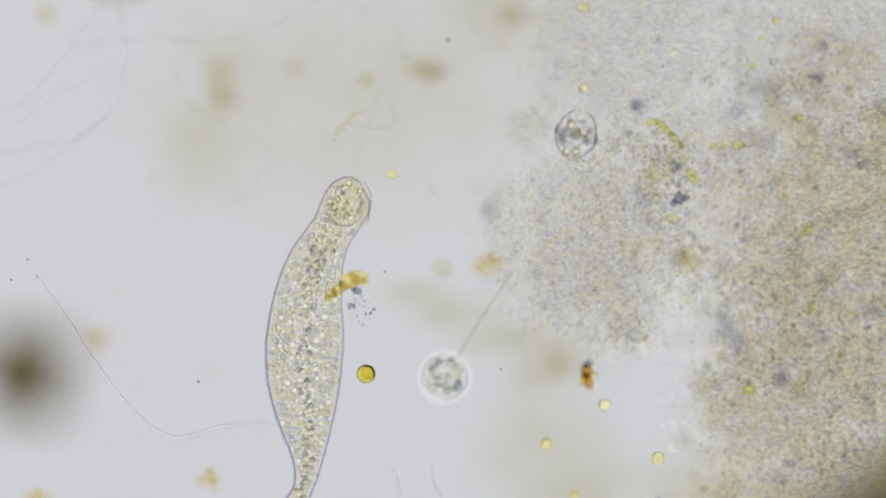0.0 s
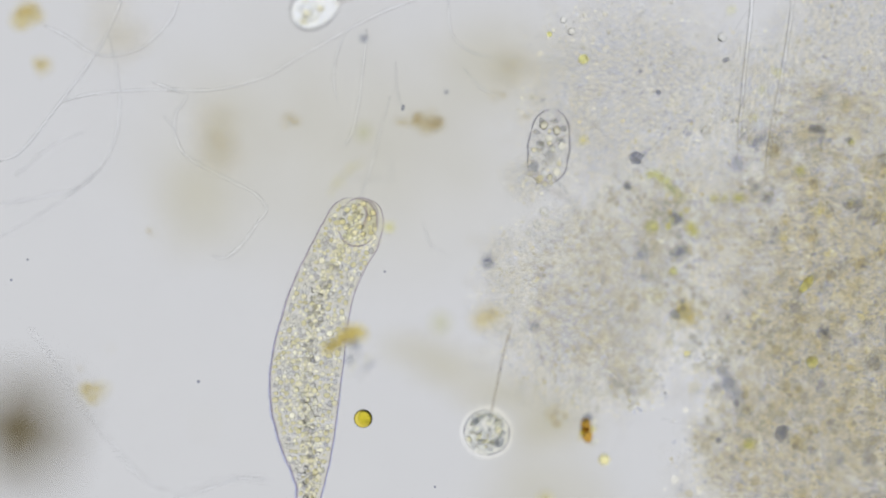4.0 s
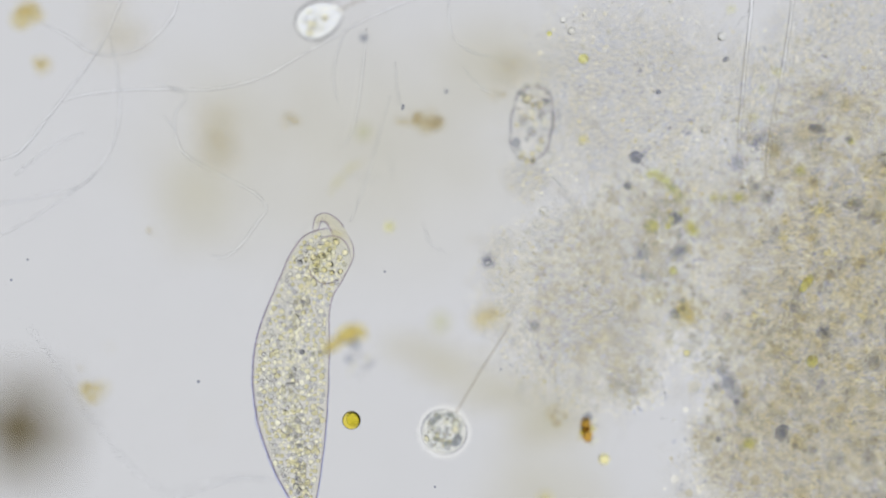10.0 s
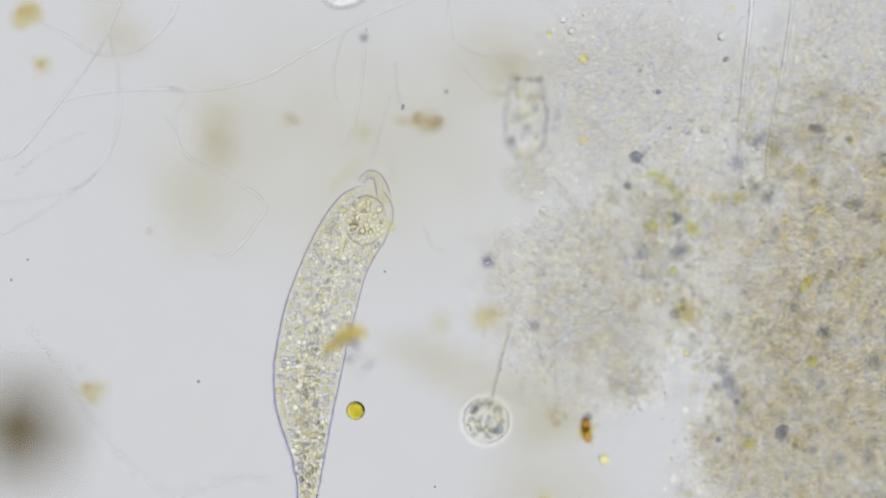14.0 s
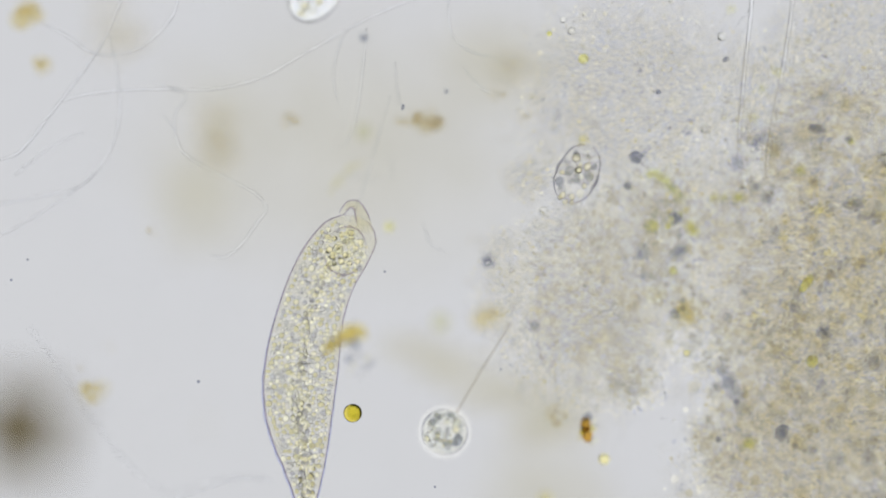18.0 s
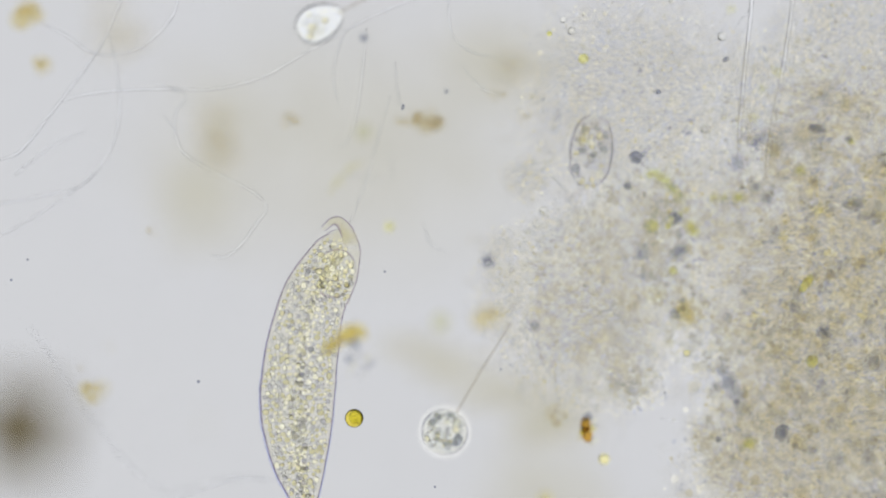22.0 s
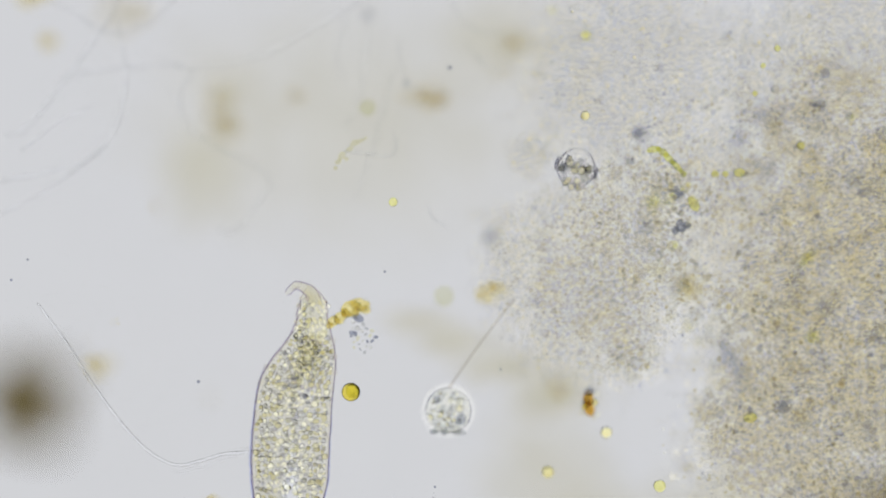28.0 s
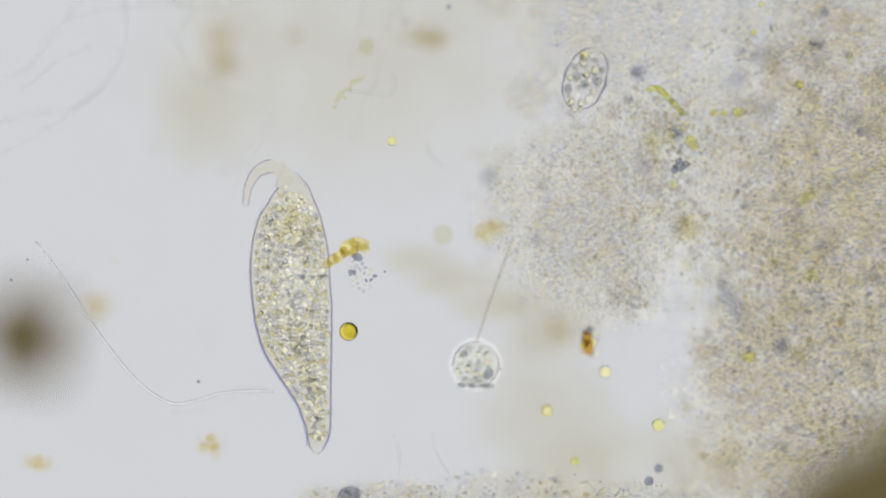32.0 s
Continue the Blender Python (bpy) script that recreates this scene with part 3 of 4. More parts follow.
# the beak, tip to base, and the round vacuole behind it (place and turn)
BEAK = {
    0.0: "642,345 646,355 645,368 640,385 630,398", 0.6: "690,236 698,247 704,262 700,284 688,300", 2.0: "690,245 698,256 703,272 697,294 685,305",
    3.0: "672,260 680,270 684,289 678,314 668,335", 6.0: "588,386 596,379 610,379 626,388 636,408", 9.0: "566,398 570,386 584,384 600,397 612,418",
    11.7: "552,400 560,388 574,389 588,403 597,426", 12.0: "643,309 652,301 664,301 675,320 680,348", 13.5: "646,311 655,305 668,309 677,328 682,356",
    17.0: "616,356 625,349 638,351 647,369 653,394", 20.0: "600,392 606,384 618,384 629,400 636,424", 23.0: "575,399 585,393 596,394 608,407 615,428",
    25.5: "576,424 584,414 596,412 607,425 611,448", 27.5: "495,590 503,580 518,580 535,592 546,615", 28.1: "520,452 530,445 545,450 558,462 563,487",
    28.5: "535,358 545,352 560,358 571,375 572,400", 29.0: "532,326 545,322 560,330 571,350 572,380", 30.0: "507,298 522,290 540,292 555,308 563,335",
    31.0: "465,310 473,297 490,288 510,293 533,315", 32.0: "435,357 440,330 455,305 478,295 505,306",
}
VACUOLE_AT = {
    0.0: (612, 357, -10), 0.6: (672, 258, -10), 2.0: (670, 270, -10), 3.0: (652, 288, -15), 6.0: (618, 437, -15), 9.0: (595, 460, -20), 11.7: (570, 460, -25),
    12.0: (648, 378, -10), 13.5: (648, 385, -10), 17.0: (617, 432, -15), 20.0: (605, 465, -20), 23.0: (588, 490, -20), 25.5: (582, 525, -20), 27.5: (535, 690, -10),
    28.1: (548, 590, -10), 28.5: (545, 490, -10), 29.0: (548, 470, -10), 30.0: (548, 440, -5), 31.0: (530, 430, 0), 32.0: (522, 410, 0),
}
# the body at rest: half width along its length, in thousandths, and the bend of its axis
GIRTH = [(0, 6), (0.004, 20), (0.012, 31), (0.03, 43), (0.055, 49), (0.09, 51), (0.15, 53), (0.23, 56), (0.35, 61), (0.5, 64), (0.6, 59), (0.7, 49), (0.77, 39), (0.84, 27), (0.9, 20), (0.95, 17), (0.98, 12), (1.0, 3)]
AXIS = "637,367 618,405 595,445 567,500 540,600 530,700 536,800 543,880 535,935 502,968"


def girth(s):
    for (a, u), (b, v) in zip(GIRTH, GIRTH[1:]):
        if s <= b:
            return (u + (v - u) * (s - a) / (b - a)) / 1000
    return 0.002


def line_of(text, z, dx=0.0, dy=0.0, steps=8):
    pts = [[float(c) for c in p.split(",")] for p in text.split()]
    return smooth_line([P(x + dx, y + dy, z) for x, y in pts], steps)


def level(t):
    """The height of the plane in focus; the swimmers are held near it to look sharp."""
    if t < 0.6:
        return 0.055
    if t < 2:
        return 0.055 * (2 - t) / 1.4
    if t < 25.5:
        return 0.0
    return min(0.06, 0.06 * (t - 25.5) / 2)


def fit_flat(src, dst):
    """The turn and shift in the plane that lay the points src best on dst."""
    a, b = np.array([p[:2] for p in src]), np.array([p[:2] for p in dst])
    ca, cb = a.mean(0), b.mean(0)
    u, v = a - ca, b - cb
    ang = math.atan2((u[:, 0] * v[:, 1] - u[:, 1] * v[:, 0]).sum(), (u * v).sum())
    c, w = math.cos(ang), math.sin(ang)
    return cb[0] - c * ca[0] + w * ca[1], cb[1] - w * ca[0] - c * ca[1], math.degrees(ang)


def spaced(line, count):
    """Points at even steps along a line."""
    pts = np.array([p[:] for p in line])
    run = np.concatenate(([0], np.cumsum(np.linalg.norm(np.diff(pts, axis=0), axis=1))))
    at = np.linspace(0, run[-1], count)
    return [Vector(p) for p in np.stack([np.interp(at, run, pts[:, k]) for k in range(3)], 1)]


def flank_shell(edge, axis, arc):
    """Half of a rounded body between its edge and a little past its axis."""
    verts, faces = [], []
    k = len(arc)
    for e, m in zip(edge, axis):
        out = e - m
        h = out.length
        for a in arc:
            verts.append(m + out * math.cos(a) + Vector((0, 0, 0.8 * h * math.sin(a))))
    for i in range(len(edge) - 1):
        faces += [(i * k + j, (i + 1) * k + j, (i + 1) * k + j + 1, i * k + j + 1) for j in range(k - 1)]
    return verts, faces


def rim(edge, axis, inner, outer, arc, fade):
    """Thin fins that stand out from the edge and carry its painted shade and halo, sinking away where the next piece
    takes over.
    """
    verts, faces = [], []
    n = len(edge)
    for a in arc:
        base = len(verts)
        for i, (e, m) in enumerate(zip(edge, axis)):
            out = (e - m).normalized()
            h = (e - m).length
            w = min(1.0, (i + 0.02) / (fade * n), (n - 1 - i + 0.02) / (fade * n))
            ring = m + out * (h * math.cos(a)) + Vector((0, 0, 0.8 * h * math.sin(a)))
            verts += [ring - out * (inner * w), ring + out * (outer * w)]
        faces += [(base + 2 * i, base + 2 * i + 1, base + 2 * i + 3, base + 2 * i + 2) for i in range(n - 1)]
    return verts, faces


def build_ciliate():
    thing = new("ciliate")
    base = pose(-0.24, -0.25, -0.1)
    thing.matrix_basis = base
    tagged(thing, "large translucent spindle-shaped ciliate packed with yellowish granules", "ciliate")
    back = base.inverted()
    rnd = random.Random(8)
    same = {0.4: 0.0, 0.5: 0.6, 11.8: 11.7, 11.9: 12.0}
    times = sorted([*FLANKS, *same])
    count, fine = 18, 10
    total = count * fine
    axis = spaced(line_of(AXIS, 0.0), 161)
    for side in (1, -1):
        # the flank at rest: the axis widened by the girth
        edge = []
        for i, p in enumerate(axis):
            d = (axis[min(i + 1, 160)] - axis[max(i - 1, 0)]).normalized()
            edge.append(p + Vector((d.y, -d.x, 0)) * (side * girth(i / 160)))
        runs = np.concatenate(([0], np.cumsum([(b - a).length for a, b in zip(edge, edge[1:])])))
        at = np.linspace(0, runs[-1], total + 1)
        edge = [Vector([float(np.interp(u, runs, [p[k] for p in edge])) for k in range(3)]) for u in at]
        share = [float(np.interp(u, runs, np.linspace(0, 1, 161))) for u in at]
        mid = [axis[min(160, int(s * 160 + 0.5))].copy() for s in share]
        lines, taken = {}, []
        for t in times:
            dx, dy, left, right = FLANKS[same.get(t, t)]
            lines[t] = spaced(line_of(left if side > 0 else right, 0.0, dx - (2 if side > 0 else 0), dy), total + 1)
        for k in range(count):
            lo, hi = max(0, k * fine - 4), min(total, (k + 1) * fine + 4)
            mean = sum(edge[lo:hi + 1], Vector()) / (hi + 1 - lo)
            e = [p - mean for p in edge[lo:hi + 1]]
            m = [p - mean for p in mid[lo:hi + 1]]
            arc = [math.radians(a) for a in range(-95, 96, 10)]
            v, f = flank_shell(e, m, arc)
            flank = link("flank_plate", mesh_of("flank_plate", v, f, PELLICLE if k > 2 else BEAK_SKIN), thing)
            # dark edge line, painted stronger on the left flank
            v, f = rim(e, m, 0.0008, 0.0010, [math.radians(a) for a in ((-13, 0, 13) if side > 0 else (-10, 10))], 0.36)
            tagged(link("flank_outline", mesh_of("flank_outline", v, f, EDGE_SHADE, False), flank, "fine dark violet edge shade painted on thin fins"), kind="stuff")
            # bluish optical halo along the hind edge, put on as tinted fins
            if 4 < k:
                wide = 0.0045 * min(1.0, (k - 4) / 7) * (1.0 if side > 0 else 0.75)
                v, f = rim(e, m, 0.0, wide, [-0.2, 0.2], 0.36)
                tagged(link("optic_edge", mesh_of("optic_edge", v, f, BLUE_HALO, False), flank, "soft bluish optical halo painted along the edge"), kind="stuff")
            bright, dark, soft = [], [], []
            taken = taken[-160:]
            for _ in range(820):
                i = rnd.uniform(max(0, k * fine - 0.3), min(total, (k + 1) * fine + 0.3))
                j = min(total, max(0, int(i)))
                s, h = share[j], (edge[j] - mid[j]).length
                if h < 0.006 or not 0.03 < s < 0.95 or rnd.random() > (0.7 if s < 0.1 else 1.0 if s < 0.8 else 0.55) * h / 0.06:
                    continue
                clear_rim = min(rnd.uniform(0.006, 0.012), 0.4 * h)
                q = rnd.uniform(-0.32 if s > 0.5 else -0.18, 1.0)
                place = mid[j] + (edge[j] - mid[j]).normalized() * (q * (h - clear_rim)) + (edge[min(total, j + 1)] - edge[max(0, j - 1)]).normalized() * (0.004 * (i - j))
                hub = P(617, 432)
                near = math.hypot(place.x - hub.x, 0.85 * (place.y - hub.y)) < 0.037
                if near and rnd.random() < 0.6 or (s < 0.08 and side < 0 and q > 0.3):
                    continue
                # slate-blue granules also stand in for shade between the bright ones
                shade = rnd.random() < 0.36
                r = rnd.uniform(0.003, 0.0048) if shade else rnd.uniform(0.0032, 0.005) if rnd.random() < 0.8 else rnd.uniform(0.005, 0.0064)
                if any((place - o).length < 0.9 * (r + w) for o, w in taken):
                    continue
                taken.append((place, r))
                (soft if near or q < 0.3 and not (shade and s > 0.2) else dark if shade else bright).append((place - mean + Vector((0, 0, rnd.uniform(-0.013, 0.013) * math.sqrt(1 - 0.8 * q * q))), (r * rnd.uniform(0.75, 1.2), r * rnd.uniform(0.75, 1.2), r)))
            if bright:
                tagged(link("granules", mesh_of("granules", *balls(bright), CYTOPLASM_BEAD), flank, "yellowish shining granules"), kind="stuff")
            if soft:
                tagged(link("pale_granules", mesh_of("pale_granules", *balls(soft), BEAD_SOFT), flank, "pale clear granules"), kind="stuff")
            if dark:
                tagged(link("shade_granules", mesh_of("shade_granules", *balls(dark), GRANULE_SHADE), flank, "small slate-blue granules, some painted as shade between the bright ones"), kind="stuff")
            rows = []
            for t in times:
                x, y, a = fit_flat(e, lines[t][lo:hi + 1])
                rows.append((t, back @ pose(x, y, level(t), 0, 0, a)))
            moves(flank, rows)
    # the beak: short tapering sleeves
    beaks = {}
    for t in times:
        dx, dy = FLANKS[same.get(t, t)][:2]
        beaks[t] = line_of(BEAK[same.get(t, t)], level(t), dx, dy)
    n, blen = 12, 0.12
    for i in range(n):
        rad = [0.005 + 0.0095 * ((i + k / 4) / n) ** 1.2 for k in range(5)]
        prof = [((k / 4 - 0.5) * blen / n * 1.8, rad[k]) for k in range(5)]
        if i == 0:
            prof = [(prof[0][0] - 0.006, 0.0006), (prof[0][0] - 0.004, 0.0035)] + prof
        sleeve = link("beak_sleeve", mesh_of("beak_sleeve", *lathe(prof, 20), BEAK_SKIN), thing)
        if i < 9:
            # painted dark outline of the beak
            v, f = edge_fins([Vector((x, 0, 0)) for x, q in prof], [q for x, q in prof], 2, 0.0075, 1.0, 0.3, 0.3)
            tagged(link("optic_edge", mesh_of("optic_edge", v, f, EDGE_SHADE, False), sleeve), kind="stuff")
        rows = []
        for t in times:
            p, d = along(beaks[t], (i + 0.5) / n)
            rows.append((t, back @ pose(p.x, p.y, p.z, 0, 0, turn_of(d))))
        moves(sleeve, rows)
    # the round vacuole behind the beak, with its droplets
    v, f = balls([((0, 0, 0), (0.036, 0.043, 0.03))], True)
    vac = link("vacuole", mesh_of("vacuole", v, f, VACUOLE), thing, "round clear vacuole with droplets")
    turn = [math.pi * k / 24 for k in range(25)]
    # flat tinted fins paint the dark edge ring of the membrane
    for start in (0, 1):
        v, f = edge_fins([Vector((-0.036 * math.cos(a), 0, 0)) for a in turn], [max(0.0005, 0.043 * math.sin(a)) for a in turn], 2, 0.005 - 0.002 * start, 0.66)
        tagged(link("membrane", mesh_of("membrane", v, f, EDGE_SHADE, False), vac), kind="stuff")
    items = []
    while len(items) < 15:
        q, a = math.sqrt(rnd.random()) * 0.8, rnd.random() * 2 * math.pi
        drop = (0.036 * q * math.cos(a), 0.043 * q * math.sin(a), rnd.uniform(-0.006, 0.006))
        if all(math.hypot(drop[0] - p[0], drop[1] - p[1]) > 0.0115 for p, q in items):
            items.append((drop, rnd.uniform(0.0042, 0.0062)))
    for drop, r in items:
        link("droplet", mesh_of("droplet", *balls([((0, 0, 0), r)], True), BEAD_GRAY if r < 0.0047 else BEAD_YELLOW), vac, m=Matrix.Translation(drop))
    rows = []
    for t in times:
        x, y, a = VACUOLE_AT[same.get(t, t)]
        dx, dy = FLANKS[same.get(t, t)][:2]
        p = P(x + dx, y + dy, level(t) - (0.022 if t > 27 else 0.02 if t > 25 else 0.012 if t > 22 else 0.0))
        rows.append((t, back @ pose(p.x, p.y, p.z, 0, 0, a)))
    moves(vac, rows)
    return thing


build_ciliate()


def build_bell(label, rows, anchor, small, skin, stalk_pieces=7, long=False, mouth=False, halo=False, stretch=1.0, bright=False, steady=None):
    """A bell animal on a stalk. rows: (t, x, y, half length, turn of its mouth, height)."""
    thing = new("bell_animal")
    ax, ay = anchor
    base = Matrix.Translation(P(ax, ay, -0.1))
    thing.matrix_basis = base
    tagged(thing, label, "bell animal", group="bell animals on stalks")
    back = base.inverted()
    r = small
    rnd = random.Random(int(ax))
    turn = [math.pi * k / 26 for k in range(27)]
    # a long body has a rounded foot and hood with three girdles between them; a round one is a single ball
    e = 0.042 if long else r
    if long:
        arc = [a * 0.56 for a in turn]
        shapes = [("foot", [(-e * math.cos(a), max(0.0004, 0.95 * r * math.sin(a) ** 1.2)) for a in arc], -1, 0, 0.3),
                  ("hood", [(e * math.cos(a), max(0.0004, 0.9 * r * math.sin(a))) for a in arc[::-1]], 1, 0.3, 0)]
        shapes += [("girdle", [(0.0105 * k / 8, r * (1.0 - 0.05 * w * w - 0.02 * w * k / 8)) for k in range(-8, 9)], 0.6 * w, 0.3, 0.3) for w in (-1, 0, 1)]
    elif bright:
        # a drop drawn out to a point at the stalk
        shapes = [("body", [(-r * stretch * math.cos(a) * (1.25 if a < 1.57 else 0.85), max(0.0004, r * abs(math.sin(a)) ** (1.35 if a < 1.57 else 0.9))) for a in turn], 0, 0, 0)]
    else:
        # a little drawn in where the mouth opens
        shapes = [("body", [(-r * math.cos(a), max(0.0004, r * math.sin(a))) for a in turn], 0, 0, 0)]
    parts = []
    for name, prof, sgn, f0, f1 in shapes:
        ob = link(name, mesh_of(name, *lathe(prof), GIRDLE if name == "girdle" else skin), thing)
        # painted dark outline of the skin
        v, f = edge_fins([Vector((x, 0, 0)) for x, q in prof], [q for x, q in prof], 2, 0.006 if long else 0.0034, 1.0, f0, f1)
        tagged(link("bell_outline", mesh_of("bell_outline", v, f, BELL_EDGE_SHADE, False), ob), kind="stuff")
        parts.append((name, ob, sgn))
    if mouth:
        # the rim of the mouth, drawn in when the animal shrinks
        prof = [(0.0, r * 0.5), (r * 0.1, r * 0.56), (r * 0.22, r * 0.66), (r * 0.3, r * 0.7), (r * 0.35, r * 0.62), (r * 0.28, r * 0.52)]
        lip = link("lip", mesh_of("lip", *lathe(prof), skin), thing)
        # a ring of cilia in tufts on the lip
        tufts = [((r * 0.32, r * 0.66 * math.cos(k * 0.9), r * 0.66 * math.sin(k * 0.9)), (r * 0.13, r * 0.2, r * 0.13)) for k in range(7)]
        tagged(link("cilia_tufts", mesh_of("cilia_tufts", *balls(tufts), BEAD_SMOKE), lip, "dark tufts of cilia"), kind="stuff")
        parts.append(("lip", lip, 2))
    if halo:
        # soft bright halo round the body, painted as nested brightening shells
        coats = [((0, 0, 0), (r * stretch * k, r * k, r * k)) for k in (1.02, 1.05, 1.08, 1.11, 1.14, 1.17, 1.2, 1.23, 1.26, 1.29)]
        parts.append(("halo", link("halo", mesh_of("halo", *balls(coats, True), HALO_SHELL), thing, "bright halo painted as nested clear shells"), 3))
    # food vacuoles and rim-light beads: (along, across, radius) in shares of the body's half width, and their matter
    if long:
        stores = {-1: [(-0.55, 0.1, 0.2, BEAD_CLEAR), (-0.3, 0.62, 0.24, BEAD_DARK), (-0.45, -0.5, 0.22, BEAD_SOFT), (-0.75, -0.2, 0.17, BEAD_YELLOW), (-0.85, 0.25, 0.16, BEAD_YELLOW), (-0.1, 0.15, 0.17, BEAD_SMOKE),
                       # the last three stand in for the foot's bright rim of light
                       (-0.05, -0.55, 0.15, BEAD_YELLOW), (-0.6, 0.48, 0.15, BEAD_SMOKE), (-1.1, 0.0, 0.15, BEAD_YELLOW), (-1.0, 0.33, 0.13, BEAD_YELLOW), (-1.02, -0.3, 0.13, BEAD_YELLOW)],
                  0: [(0.0, 0.42, 0.26, BEAD_SMOKE), (0.1, -0.62, 0.2, BEAD_SOFT), (-0.05, -0.2, 0.16, BEAD_SOFT), (0.2, 0.0, 0.14, BEAD_YELLOW), (-0.2, 0.7, 0.14, BEAD_YELLOW)],
                  -0.6: [(0.0, -0.05, 0.24, BEAD_SMOKE)], 0.6: [(0.0, 0.05, 0.2, BEAD_SOFT), (-0.05, -0.45, 0.2, BEAD_SMOKE)],
                  1: [(0.15, -0.3, 0.2, BEAD_YELLOW), (0.3, -0.62, 0.17, BEAD_SMOKE), (0.35, 0.35, 0.2, BEAD_YELLOW), (0.75, 0.0, 0.2, BEAD_CLEAR), (0.55, 0.5, 0.15, BEAD_SMOKE), (0.1, 0.05, 0.13, BEAD_YELLOW)]}
    elif bright:
        stores = {0: [(0.25, 0.1, 0.3, BEAD_YELLOW), (-0.1, 0.4, 0.26, BEAD_CLEAR), (-0.2, -0.25, 0.3, BEAD_CLEAR), (0.5, -0.35, 0.24, BEAD_CLEAR), (0.55, 0.45, 0.22, BEAD_YELLOW), (-0.55, 0.05, 0.2, BEAD_YELLOW), (0.1, -0.6, 0.18, BEAD_SOFT)]}
    else:
        stores = {0: [(0.05, 0.68, 0.24, BEAD_DARK), (0.2, 0.62, 0.16, BEAD_SMOKE), (-0.35, -0.62, 0.22, BEAD_SMOKE), (-0.1, -0.7, 0.17, BEAD_DARK), (0.05, 0.1, 0.19, BEAD_SMOKE), (0.1, -0.25, 0.16, BEAD_SMOKE),
                      (0.5, -0.45, 0.24, BEAD_CLEAR), (0.35, -0.2, 0.16, BEAD_YELLOW), (0.65, 0.15, 0.22, BEAD_CLEAR), (0.45, 0.45, 0.17, BEAD_SMOKE), (-0.6, 0.2, 0.2, BEAD_SOFT), (-0.35, 0.35, 0.18, BEAD_YELLOW),
                      (-0.45, -0.15, 0.17, BEAD_SOFT), (0.8, -0.15, 0.12, BEAD_SMOKE), (-0.2, 0.05, 0.13, BEAD_SMOKE), (0.3, 0.2, 0.12, BEAD_YELLOW), (-0.75, -0.2, 0.12, BEAD_SMOKE)]}
        for k in range(26):
            q, a = 0.86 * math.sqrt((k + 0.5) / 26), k * 2.4 + 0.7
            stores[0].append((q * math.cos(a), q * math.sin(a), 0.06 + 0.04 * (k % 3) / 2, (BEAD_YELLOW, BEAD_SMOKE, BEAD_SOFT, BEAD_YELLOW, BEAD_CLEAR)[k % 5]))
    for name, host, sgn in parts:
        if sgn > 1:
            continue
        for u, w, size, mat in stores.get(sgn, ()):
            size *= r
            v, f = balls([((0, 0, 0), (size * rnd.uniform(0.9, 1.2), size * rnd.uniform(0.8, 1.0), size))], True)
            link("vacuole_or_rim_light", mesh_of("vacuole_or_rim_light", v, f, mat), host, m=Matrix.Translation((u * r, w * r, rnd.uniform(-0.25, 0.25) * r)))
    tracks = [[] for _ in parts]
    stalk_rows = [[] for _ in range(stalk_pieces)]
    for t, x, y, half, a, z in rows:
        c = P(x, y, z)
        d = Vector((math.cos(radians(a)), math.sin(radians(a)), 0))
        shift = half / 1000 - e
        out = t > 27.4 if not long else 9.5 < t < 14.25 or 24 < t < 27.75
        for row, (name, host, sgn) in zip(tracks, parts):
            p = c + d * (shift * (sgn if sgn < 2 else 0) if sgn != 2 else half / 1000 - r * 0.3 + (-0.09 * r if out else -r * 0.9))
            row.append((t, back @ pose(p.x, p.y, p.z, 0, 80 if sgn == 2 and not out else 0, a if steady is None or sgn == 2 else steady)))
        foot = c - d * (half / 1000 - 0.001)
        root = P(ax, ay, z)
        way = root - foot
        ln = smooth_line([foot, (foot + root) / 2 + Vector((-way.y, way.x, 0)) * 0.01, root])
        for k in range(stalk_pieces):
            sp, sd = along(ln, (k + 0.5) / stalk_pieces)
            stalk_rows[k].append((t, back @ pose(sp.x, sp.y, sp.z - (0.05 if way.length < 0.07 else 0.0), 0, 0, turn_of(sd))))
    for row, (name, host, sgn) in zip(tracks, parts):
        moves(host, row)
    far = max((P(x, y) - P(ax, ay)).length for t, x, y, half, a, z in rows) - r
    for k in range(stalk_pieces):
        h = far / stalk_pieces * 0.505
        piece = link("stalk_joint", mesh_of("stalk_joint", *lathe([(h * j / 3, 0.003) for j in range(-3, 4)], 12), STALK_PALE if long else STALK), thing)
        moves(piece, stalk_rows[k])
    return thing


V1 = [(0, 784, 760), (0.4, 784, 760), (0.5, 877, 621), (1, 878, 625), (1.5, 862, 641), (2, 863, 690), (2.5, 872, 711), (3, 875, 736), (3.5, 868, 752),
      (5.5, 833, 785), (6, 811, 775), (6.5, 795, 767), (7, 787, 763), (9, 786, 763), (11.8, 787, 766), (11.9, 871, 622), (12, 871, 623), (12.5, 870, 640),
      (13, 873, 692), (13.5, 867, 716), (14, 860, 744), (14.5, 842, 760), (16.5, 795, 764), (17, 787, 764), (25.5, 787, 764), (27.5, 789, 768),
      (28.5, 786, 772), (29.5, 792, 775), (30, 799, 780), (31, 818, 790), (32, 838, 797)]


def away(x, y, ax, ay):
    return math.degrees(math.atan2(-(y - ay), x - ax))


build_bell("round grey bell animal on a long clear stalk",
           [(t, x, y, 40, away(x, y, 905, 572) if t < 27 else -92, level(t) + (0.028 if t < 0.45 else 0.014)) for t, x, y in V1], (905, 572), 0.040, BELL, 16, mouth=True, halo=True, steady=-122)

